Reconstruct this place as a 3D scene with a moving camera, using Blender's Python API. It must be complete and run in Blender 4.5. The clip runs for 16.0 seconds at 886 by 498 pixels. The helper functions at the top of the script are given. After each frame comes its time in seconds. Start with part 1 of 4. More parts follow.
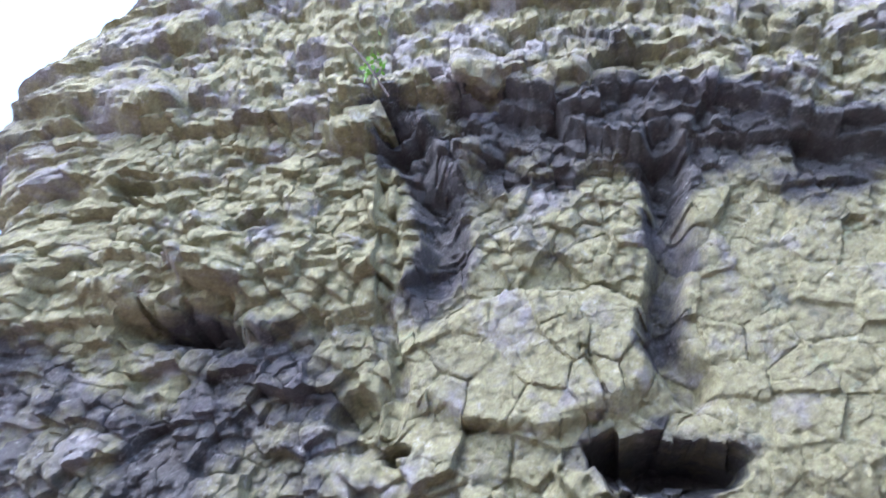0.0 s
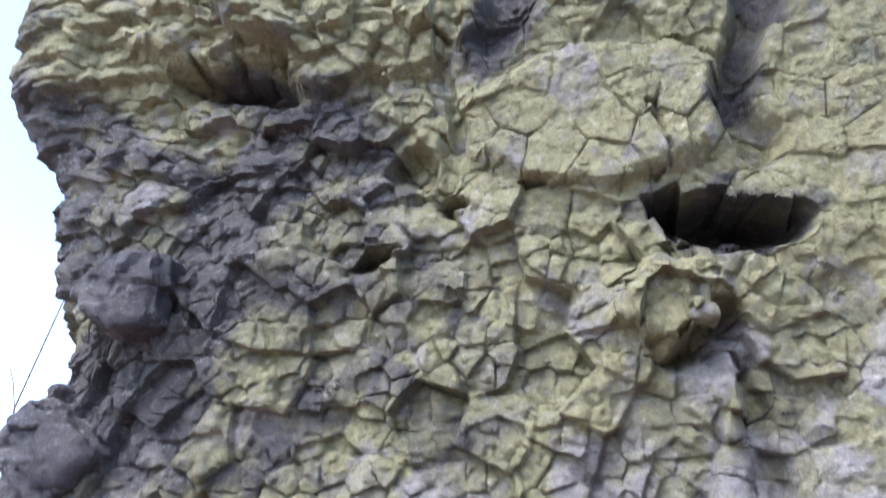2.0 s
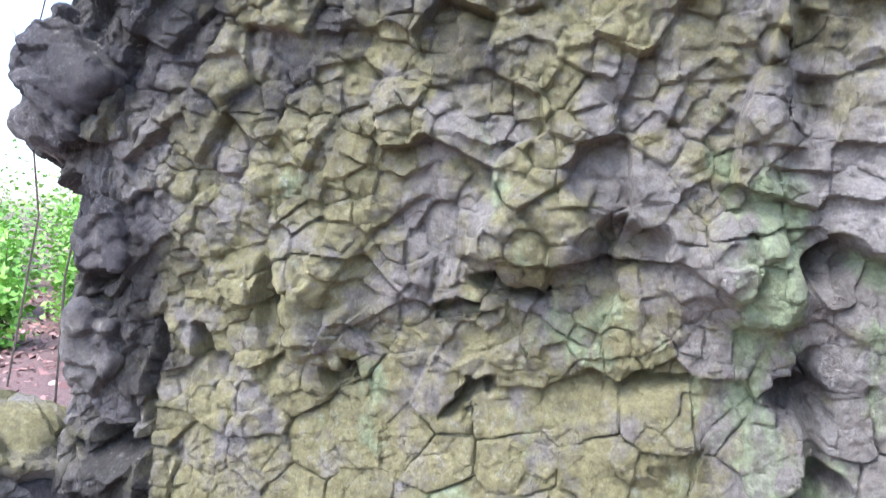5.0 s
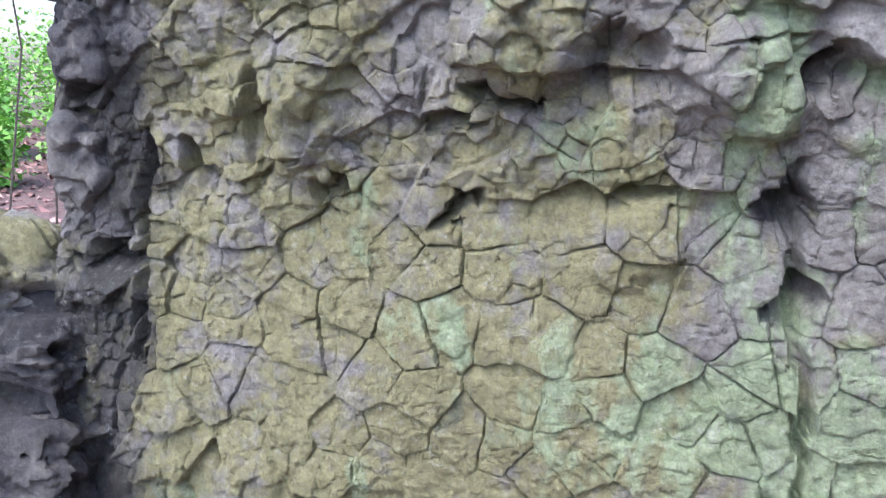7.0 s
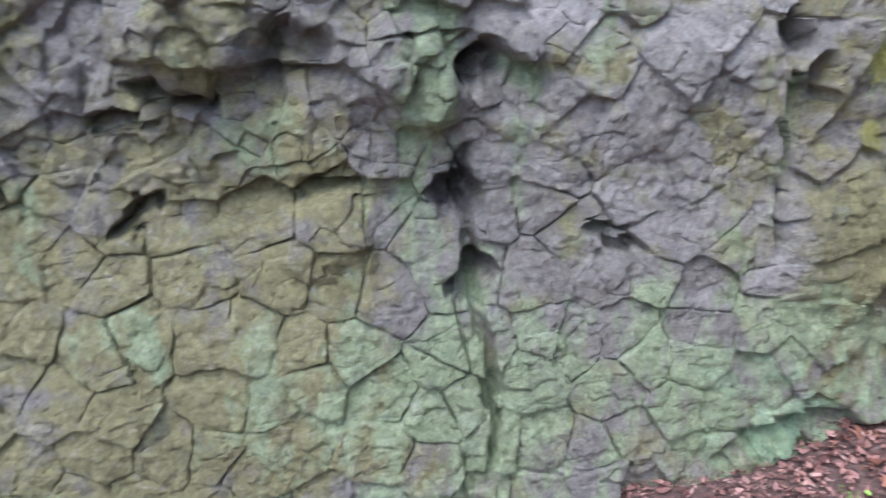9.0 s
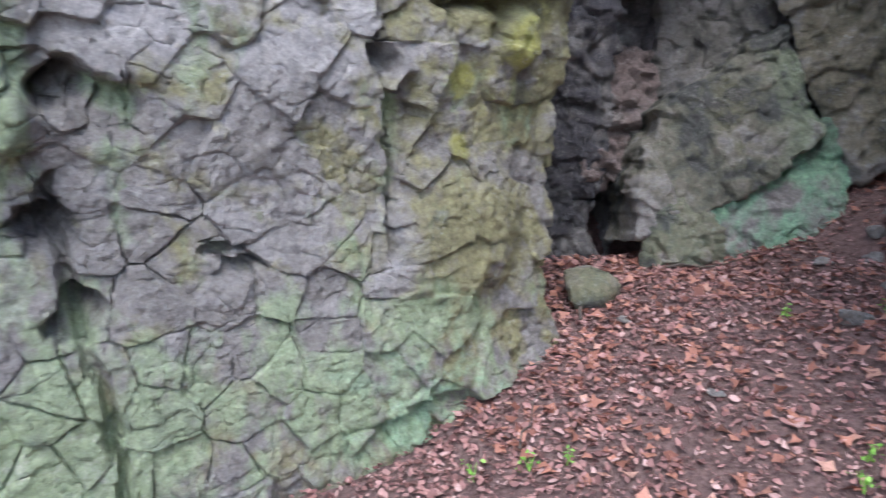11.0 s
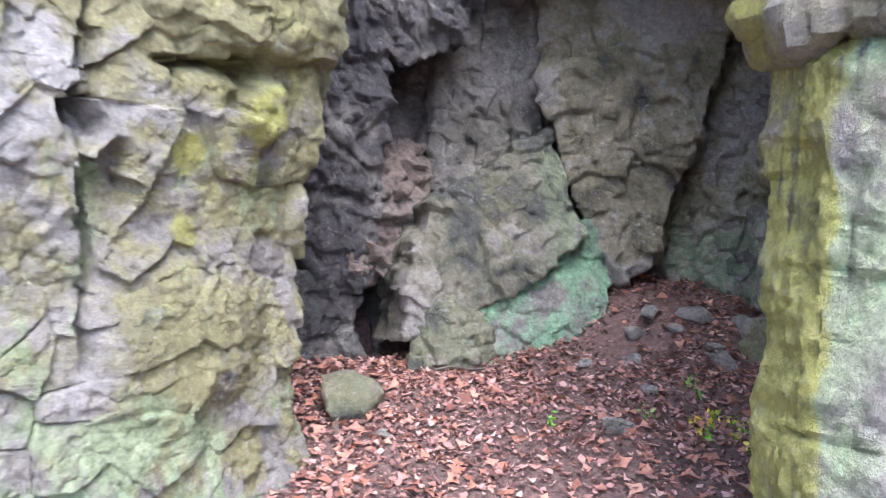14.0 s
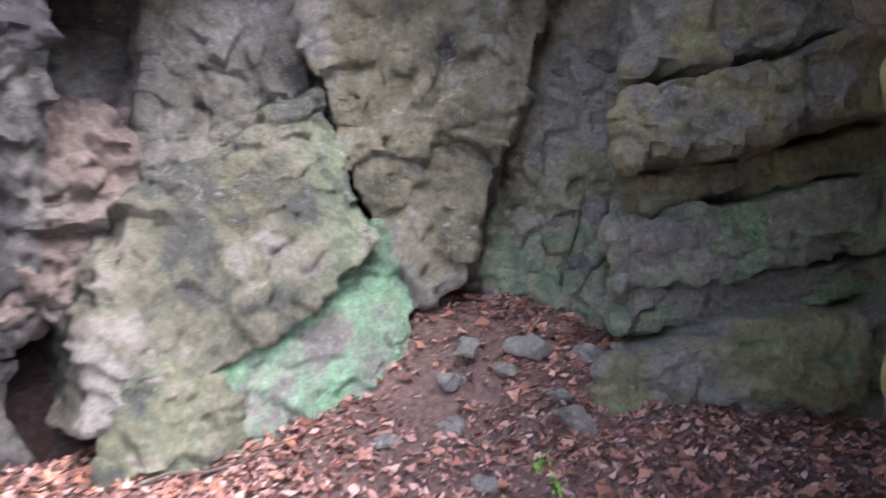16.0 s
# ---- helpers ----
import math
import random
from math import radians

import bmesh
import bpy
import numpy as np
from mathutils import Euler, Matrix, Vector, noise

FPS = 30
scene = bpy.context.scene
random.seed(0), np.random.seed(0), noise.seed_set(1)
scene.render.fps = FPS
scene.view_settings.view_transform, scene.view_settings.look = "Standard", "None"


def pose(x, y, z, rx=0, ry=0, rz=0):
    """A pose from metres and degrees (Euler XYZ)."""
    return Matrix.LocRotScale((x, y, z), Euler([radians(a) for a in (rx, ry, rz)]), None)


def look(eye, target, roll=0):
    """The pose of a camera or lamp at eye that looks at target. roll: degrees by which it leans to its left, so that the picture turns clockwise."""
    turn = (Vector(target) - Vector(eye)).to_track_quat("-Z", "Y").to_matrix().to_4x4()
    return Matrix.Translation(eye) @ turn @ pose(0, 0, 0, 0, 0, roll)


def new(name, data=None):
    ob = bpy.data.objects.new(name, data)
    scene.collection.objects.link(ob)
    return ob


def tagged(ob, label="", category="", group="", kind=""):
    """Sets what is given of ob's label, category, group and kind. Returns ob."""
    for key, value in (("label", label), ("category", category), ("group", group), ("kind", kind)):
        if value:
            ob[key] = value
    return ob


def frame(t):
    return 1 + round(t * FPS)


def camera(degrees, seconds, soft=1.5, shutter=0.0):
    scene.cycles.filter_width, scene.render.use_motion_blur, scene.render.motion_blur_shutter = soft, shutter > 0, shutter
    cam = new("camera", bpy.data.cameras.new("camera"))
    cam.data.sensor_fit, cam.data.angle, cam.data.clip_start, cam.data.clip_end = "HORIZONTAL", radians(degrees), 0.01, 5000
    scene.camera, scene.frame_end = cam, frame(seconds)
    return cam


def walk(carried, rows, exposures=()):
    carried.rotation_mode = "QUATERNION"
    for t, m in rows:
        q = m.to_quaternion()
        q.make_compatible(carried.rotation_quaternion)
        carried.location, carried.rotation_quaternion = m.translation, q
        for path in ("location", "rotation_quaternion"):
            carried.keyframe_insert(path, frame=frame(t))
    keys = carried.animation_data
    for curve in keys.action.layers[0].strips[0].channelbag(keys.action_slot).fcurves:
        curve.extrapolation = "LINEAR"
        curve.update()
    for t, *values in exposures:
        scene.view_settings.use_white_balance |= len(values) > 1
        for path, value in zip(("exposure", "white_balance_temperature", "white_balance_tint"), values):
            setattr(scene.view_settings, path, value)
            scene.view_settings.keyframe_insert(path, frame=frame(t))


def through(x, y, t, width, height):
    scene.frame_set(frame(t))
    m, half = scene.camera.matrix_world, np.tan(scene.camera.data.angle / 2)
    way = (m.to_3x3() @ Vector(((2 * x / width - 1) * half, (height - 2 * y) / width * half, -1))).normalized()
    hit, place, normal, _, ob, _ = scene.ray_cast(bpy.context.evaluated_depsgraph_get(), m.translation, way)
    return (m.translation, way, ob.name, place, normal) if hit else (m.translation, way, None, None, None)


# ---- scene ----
SOFT, SHUTTER = 1.1, 0.45
cam = camera(63.1, 16.0, SOFT, SHUTTER)
METRES, EYE, TILT, LEAN, TURN = 3.2, 1.85, 38.0, 2.0, 0.0
ROWS = [
    (0.0, 0.0, 0.0, 0.0, 0.0, 0.0, -0.0),
    (0.5, -0.009, 0.0032, -0.0138, 2.06, -3.49, 0.69),
    (1.0, -0.0112, 0.0052, -0.0329, 3.23, -6.46, 0.43),
    (1.5, -0.018, 0.0058, -0.0506, 3.55, -9.94, -0.32),
    (2.0, -0.0201, 0.0079, -0.0698, 3.42, -15.0, -0.43),
    (2.5, -0.0229, 0.0093, -0.0881, 3.46, -20.05, -1.3),
    (3.0, -0.0264, 0.0097, -0.1069, 3.86, -25.26, -1.79),
    (3.5, -0.0293, 0.0088, -0.1188, 4.11, -29.36, -1.66),
    (4.0, -0.0313, 0.0073, -0.1313, 4.48, -32.85, -1.46),
    (4.5, -0.0329, 0.0054, -0.1428, 4.67, -35.78, -1.04),
    (7.0, -0.0184, -0.022, -0.1876, 5.08, -50.61, -1.28),
    (7.5, -0.0052, -0.0288, -0.1908, 3.02, -52.34, -2.52),
    (8.0, 0.013, -0.0338, -0.1916, -0.47, -53.15, -4.7),
    (8.5, 0.0299, -0.0392, -0.1877, -5.22, -51.34, -8.22),
    (9.0, 0.0477, -0.0357, -0.1802, -11.54, -48.48, -12.4),
    (9.5, 0.0751, -0.0388, -0.169, -16.61, -45.7, -14.87),
    (12.0, 0.1542, -0.083, -0.1281, -45.1, -33.02, -31.37),
    (12.5, 0.163, -0.0826, -0.1199, -49.85, -27.88, -32.83),
    (13.0, 0.1746, -0.073, -0.1211, -48.23, -25.75, -32.36),
    (13.5, 0.2119, -0.0613, -0.1352, -45.39, -26.19, -32.81),
    (14.0, 0.2683, -0.0314, -0.1711, -47.63, -26.1, -34.49),
    (14.5, 0.3484, 0.0227, -0.2019, -53.55, -23.01, -34.66),
    (15.0, 0.4672, 0.059, -0.2277, -57.67, -22.52, -34.8),
    (15.5, 0.5693, 0.0984, -0.2334, -60.92, -21.31, -36.17),
    (16.0, 0.6711, 0.1417, -0.2521, -68.72, -15.17, -38.6),
]
EXPOSURES = [(0.0, 2.3, 5250, 20), (1.5, 2.1, 5550, 18), (3.0, 1.92, 5800, 16), (4.5, 2.05, 5900, 16), (7.0, 1.76, 5720, 16), (8.0, 1.6, 5720, 14), (9.5, 1.33, 5620, 14), (12.0, 1.7, 5680, 15), (13.5, 2.24, 5760, 16), (15.0, 2.58, 5850, 18), (16.0, 2.9, 6000, 19)]
walk(cam, [(t, pose(0, 0, EYE, TILT, LEAN, TURN) @ pose(METRES * x, METRES * y, METRES * z, 90 + pitch, roll, yaw)) for t, x, y, z, yaw, pitch, roll in ROWS], EXPOSURES)

# ---- daylight: bright overcast sky above the trees ----
SUN_UP, SUN_TURN = 58.0, 225.0
world = bpy.data.worlds.new("sky")
scene.world = world
world.use_nodes = True
wn = world.node_tree.nodes
sky = wn.new("ShaderNodeTexSky")
sky.sky_type, sky.sun_disc = "NISHITA", False
sky.sun_elevation, sky.sun_rotation = radians(SUN_UP), radians(SUN_TURN)
sky.air_density, sky.dust_density, sky.ozone_density = 1.0, 3.0, 0.4
wn["Background"].inputs["Strength"].default_value = 0.15
world.node_tree.links.new(sky.outputs[0], wn["Background"].inputs["Color"])
sun = new("sun", bpy.data.lights.new("sun", "SUN"))
sun.data.energy, sun.data.angle, sun.data.color = 0.5, radians(30), (1.0, 0.97, 0.92)
sun.matrix_world = look((0, 0, 20), Vector((0, 0, 20)) - Vector((math.sin(radians(SUN_TURN)) * math.cos(radians(SUN_UP)), math.cos(radians(SUN_TURN)) * math.cos(radians(SUN_UP)), math.sin(radians(SUN_UP)))))


# ---- materials ----
class Nodes:
    """Short hand for building a node material."""

    def __init__(self, name):
        self.mat = bpy.data.materials.new(name)
        self.mat.use_nodes = True
        self.tree = self.mat.node_tree
        self.bsdf = self.tree.nodes["Principled BSDF"]
        self.coord = self.tree.nodes.new("ShaderNodeNewGeometry").outputs["Position"]

    def put(self, kind, **values):
        node = self.tree.nodes.new(kind)
        for key, value in values.items():
            sock = node.inputs[key.replace("_", " ")]
            if isinstance(value, bpy.types.NodeSocket):
                self.tree.links.new(value, sock)
            else:
                sock.default_value = value
        return node

    def noise(self, scale, detail=4.0, rough=0.6, vector=None):
        return self.put("ShaderNodeTexNoise", Vector=vector or self.coord, Scale=scale, Detail=detail, Roughness=rough).outputs["Fac"]

    def ramp(self, fac, lo, hi):
        return self.put("ShaderNodeMapRange", Value=fac, From_Min=lo, From_Max=hi).outputs["Result"]

    def mix(self, fac, a, b, blend="MIX"):
        node = self.tree.nodes.new("ShaderNodeMix")
        node.data_type, node.blend_type = "RGBA", blend
        for sock, value in ((node.inputs[0], fac), (node.inputs[6], a), (node.inputs[7], b)):
            if isinstance(value, bpy.types.NodeSocket):
                self.tree.links.new(value, sock)
            else:
                sock.default_value = value if isinstance(value, float) else (*value, 1.0)
        return node.outputs[2]

    def math(self, op, a, b):
        node = self.tree.nodes.new("ShaderNodeMath")
        node.operation = op
        for sock, value in zip(node.inputs, (a, b)):
            if isinstance(value, bpy.types.NodeSocket):
                self.tree.links.new(value, sock)
            else:
                sock.default_value = value
        return node.outputs[0]

    def attr(self, name):
        node = self.tree.nodes.new("ShaderNodeAttribute")
        node.attribute_name = name
        return node.outputs["Fac"]

    def bump(self, height, strength, distance):
        node = self.put("ShaderNodeBump", Height=height, Strength=strength, Distance=distance)
        self.tree.links.new(node.outputs[0], self.bsdf.inputs["Normal"])

    def done(self, color, rough):
        for value, key in ((color, "Base Color"), (rough, "Roughness")):
            if isinstance(value, bpy.types.NodeSocket):
                self.tree.links.new(value, self.bsdf.inputs[key])
            else:
                self.bsdf.inputs[key].default_value = value if isinstance(value, float) else (*value, 1.0)
        return self.mat


def rock_material():
    n = Nodes("weathered_rock")
    grey = n.mix(n.ramp(n.noise(2.3, 5), 0.35, 0.65), (0.215, 0.208, 0.19), (0.33, 0.315, 0.265))
    grain = n.noise(38.0, 6, 0.7)
    grey = n.mix(n.ramp(grain, 0.3, 0.7), grey, (0.40, 0.39, 0.375))
    fine = n.noise(11.0, 5, 0.62)
    coarse = n.noise(4.5, 5, 0.6)
    spread = n.math("ADD", n.math("MULTIPLY", fine, 0.6), n.math("MULTIPLY", coarse, 0.7))

    def cover(base, name, colour, colour2, lo=0.15):
        amount = n.math("ADD", n.attr(name), n.math("MULTIPLY", n.math("SUBTRACT", spread, 0.65), 1.5))
        fac = n.math("MULTIPLY", n.ramp(amount, lo, lo + 0.45), 0.9)
        return n.mix(fac, base, n.mix(n.ramp(n.math("ADD", n.math("MULTIPLY", grain, 0.5), n.math("MULTIPLY", fine, 0.5)), 0.33, 0.67), colour, colour2))

    c = cover(grey, "warm", (0.23, 0.175, 0.155), (0.36, 0.285, 0.265))
    c = cover(c, "pale", (0.40, 0.392, 0.385), (0.64, 0.635, 0.61), 0.2)
    c = cover(c, "lichen", (0.25, 0.245, 0.10), (0.45, 0.435, 0.225))
    c = cover(c, "algae", (0.27, 0.37, 0.19), (0.56, 0.69, 0.45), 0.25)
    c = cover(c, "teal", (0.19, 0.43, 0.25), (0.47, 0.76, 0.52), 0.25)
    c = cover(c, "lime", (0.33, 0.34, 0.07), (0.50, 0.50, 0.15), 0.25)
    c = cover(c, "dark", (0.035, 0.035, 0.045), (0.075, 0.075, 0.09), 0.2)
    speck = n.ramp(n.noise(75.0, 3, 0.6), 0.66, 0.74)
    patch = n.ramp(n.noise(3.1, 3, 0.6), 0.5, 0.66)
    c = n.mix(n.math("MULTIPLY", n.math("MULTIPLY", speck, patch), 0.4), c, (0.62, 0.62, 0.58))
    dirt = n.ramp(n.noise(9.0, 7, 0.75), 0.58, 0.75)
    c = n.mix(n.math("MULTIPLY", dirt, 0.45), c, (0.10, 0.085, 0.075))
    bleached = n.math("MULTIPLY", n.ramp(n.noise(22.0, 6, 0.75), 0.55, 0.68), n.ramp(n.noise(2.6, 4, 0.6), 0.45, 0.6))
    c = n.mix(n.math("MULTIPLY", bleached, 0.55), c, (0.66, 0.67, 0.62))
    height = n.math("ADD", n.math("MULTIPLY", n.noise(48.0, 8, 0.75), 0.6), n.math("MULTIPLY", n.noise(150.0, 5, 0.7), 0.3))
    chips = n.put("ShaderNodeTexVoronoi", Vector=n.coord, Scale=34.0)
    c = n.mix(n.math("MULTIPLY", n.ramp(chips.outputs["Distance"], 0.45, 0.8), 0.16), c, (0.11, 0.10, 0.085))
    c = n.mix(n.math("MULTIPLY", n.ramp(n.noise(60.0, 6, 0.8), 0.54, 0.70), 0.22), c, (0.64, 0.63, 0.58))
    rust = n.ramp(n.noise(150.0, 5, 0.75), 0.3, 0.7)
    c = n.mix(n.math("MULTIPLY", rust, 0.15), c, n.mix(0.5, c, (0.08, 0.075, 0.07)), "MIX")
    mottle = n.ramp(n.math("ADD", n.math("MULTIPLY", n.noise(27.0, 8, 0.78), 0.7), n.math("MULTIPLY", n.noise(80.0, 4, 0.6), 0.3)), 0.36, 0.64)
    c = n.mix(1.0, c, n.mix(mottle, (0.76, 0.76, 0.78), (1.34, 1.34, 1.30)), "MULTIPLY")
    n.bump(height, 1.0, 0.045)
    return n.done(c, n.put("ShaderNodeMapRange", Value=n.attr("dark"), To_Min=0.86, To_Max=0.62).outputs["Result"])


def soil_material():
    n = Nodes("dark_forest_soil")
    c = n.mix(n.ramp(n.noise(26.0, 8, 0.75), 0.35, 0.65), (0.13, 0.08, 0.072), (0.31, 0.21, 0.185))
    c = n.mix(n.ramp(n.noise(90.0, 4, 0.7), 0.6, 0.7), c, (0.28, 0.20, 0.18))
    n.bump(n.noise(60.0, 8, 0.75), 0.9, 0.03)
    return n.done(c, 0.95)


def island_material(name, dark, mid, pale, rough=0.7, through=0.0):
    n = Nodes(name)
    rnd = n.tree.nodes.new("ShaderNodeNewGeometry").outputs["Random Per Island"]
    c = n.mix(n.ramp(rnd, 0.0, 0.6), dark, mid)
    c = n.mix(n.ramp(rnd, 0.72, 1.1), c, pale)
    c = n.mix(n.math("MULTIPLY", n.ramp(n.noise(70.0, 4), 0.45, 0.7), 0.4), c, dark)
    if through:
        n.bsdf.inputs["Transmission Weight"].default_value = through
    return n.done(c, rough)


def bark_material():
    n = Nodes("grey_bark")
    c = n.mix(n.ramp(n.noise(20.0, 8, 0.7), 0.3, 0.7), (0.07, 0.055, 0.045), (0.2, 0.17, 0.14))
    n.bump(n.noise(35.0, 6, 0.7), 0.6, 0.02)
    return n.done(c, 0.9)


ROCK, SOIL, BARK = rock_material(), soil_material(), bark_material()
DRY_LEAF = island_material("dry_beech_leaves", (0.12, 0.055, 0.047), (0.43, 0.235, 0.205), (0.64, 0.47, 0.42))
RUST_LEAF = island_material("rusty_leaves", (0.16, 0.06, 0.04), (0.46, 0.22, 0.15), (0.62, 0.40, 0.31))
GREEN_LEAF = island_material("spring_green_leaves", (0.14, 0.36, 0.04), (0.26, 0.54, 0.08), (0.44, 0.70, 0.18), 0.5)
YELLOW_LEAF = island_material("yellow_leaves", (0.55, 0.40, 0.04), (0.70, 0.55, 0.07), (0.75, 0.65, 0.2), 0.5)


# ---- number fields ----
def hashed(i, j, seed):
    h = (i.astype(np.int64) * 374761393 + j.astype(np.int64) * 668265263 + seed * 974634541) & 0xFFFFFFFF
    h = ((h ^ (h >> 13)) * 1274126177) & 0xFFFFFFFF
    return ((h ^ (h >> 16)) & 0xFFFFFF) / float(0xFFFFFF)


def vnoise(x, y, seed):
    """Gradient noise, about -0.5 to 0.5."""
    i, j = np.floor(x), np.floor(y)
    u, v = x - i, y - j

    def corner(a, c):
        t = 2 * math.pi * hashed(i + a, j + c, seed)
        return np.cos(t) * (u - a) + np.sin(t) * (v - c)

    fu, fv = u * u * u * (u * (u * 6 - 15) + 10), v * v * v * (v * (v * 6 - 15) + 10)
    lo = corner(0, 0) + (corner(1, 0) - corner(0, 0)) * fu
    hi = corner(0, 1) + (corner(1, 1) - corner(0, 1)) * fu
    return (lo + (hi - lo) * fv) * 0.8


def fbm(x, y, seed, octaves=4, gain=0.5):
    total, amp = 0, 1.0
    for k in range(octaves):
        total = total + amp * vnoise(x, y, seed + 17 * k)
        x, y = 1.6 * x - 1.2 * y + 3.7, 1.2 * x + 1.6 * y + 1.3
        amp *= gain
    return total


def noise3(p, scale, seed, octaves=4, gain=0.5):
    """Three crossed plane noises: a cheap field in space."""
    x, y, z = (p * scale).T
    return (fbm(x + 0.37 * z, y - 0.21 * z, seed, octaves, gain) + fbm(y + 0.31 * x, z - 0.17 * x, seed + 5, octaves, gain) + fbm(z + 0.27 * y, x + 0.41 * y, seed + 9, octaves, gain)) * 0.62


def smooth(a, lo, hi):
    t = np.clip((a - lo) / (hi - lo), 0, 1)
    return t * t * (3 - 2 * t)


def blob(x, z, cx, cz, rx, rz, turn=0.0, soft=0.5):
    """1 inside a turned ellipse, falling to 0 over its soft rim."""
    c, s = math.cos(radians(turn)), math.sin(radians(turn))
    u, v = (x - cx) * c + (z - cz) * s, (z - cz) * c - (x - cx) * s
    return 1 - smooth(np.hypot(u / rx, v / rz), 1 - soft, 1 + soft)


def line(x, z, points, width):
    """1 along a bent line, falling to 0 at its width."""
    best = np.full(x.shape, 9.0)
    for (ax, az), (bx, bz) in zip(points, points[1:]):
        ux, uz = bx - ax, bz - az
        t = np.clip(((x - ax) * ux + (z - az) * uz) / (ux * ux + uz * uz), 0, 1)
        best = np.minimum(best, np.hypot(x - ax - t * ux, z - az - t * uz))
    return 1 - smooth(best, 0.25 * width, width)


MASKS = ("lichen", "algae", "dark", "lime", "teal", "warm", "pale")


def mesh_from(name, co, faces, material, masks=None):
    me = bpy.data.meshes.new(name)
    me.vertices.add(len(co))
    me.vertices.foreach_set("co", np.ascontiguousarray(co, dtype=np.float32).ravel())
    n = faces.shape[1]
    me.loops.add(faces.size)
    me.loops.foreach_set("vertex_index", np.ascontiguousarray(faces, dtype=np.int32).ravel())
    me.polygons.add(len(faces))
    me.polygons.foreach_set("loop_start", np.arange(0, faces.size, n, dtype=np.int32))
    me.update(calc_edges=True)
    me.polygons.foreach_set("use_smooth", np.ones(len(faces), dtype=bool))
    if masks:
        me.set_sharp_from_angle(angle=radians(32))
    for key in masks or ():
        at = me.attributes.new(key, "FLOAT", "POINT")
        at.data.foreach_set("value", np.ascontiguousarray(masks[key], dtype=np.float32).ravel())
    me.materials.append(material)
    return me


def grid_faces(rows, cols):
    k = np.arange(rows * cols).reshape(rows, cols)
    return np.stack((k[:-1, :-1], k[:-1, 1:], k[1:, 1:], k[1:, :-1]), -1).reshape(-1, 4)


def part(name, bm, material, parent=None, label=""):
    me = bpy.data.meshes.new(name)
    bm.to_mesh(me)
    bm.free()
    me.materials.append(material)
    ob = new(name, me)
    ob.parent = parent
    return tagged(ob, label)


# ---- the rock face ----
def plan_curve(points, steps):
    """A rounded plan line through the points, cut into the given number of equal steps a stretch."""
    p = np.array(points, float)
    for _ in range(3):
        q = np.empty((2 * len(p), 2))
        q[0::2], q[1::2] = p, p
        q[1:-1:2] = 0.75 * p[:-1] + 0.25 * p[1:]
        q[2::2] = 0.25 * p[:-1] + 0.75 * p[1:]
        p = q
    d = np.concatenate(([0], np.cumsum(np.hypot(*np.diff(p, axis=0).T))))
    s = np.concatenate([np.arange(a * d[-1], b * d[-1], step) for a, b, step in steps])
    x, y = np.interp(s, d, p[:, 0]), np.interp(s, d, p[:, 1])
    tx, ty = np.gradient(x, s), np.gradient(y, s)
    for _ in range(12):
        tx, ty = np.convolve(np.pad(tx, 4, "edge"), np.ones(9) / 9, "valid"), np.convolve(np.pad(ty, 4, "edge"), np.ones(9) / 9, "valid")
    r = np.hypot(tx, ty)
    return s, x, y, ty / r, -tx / r


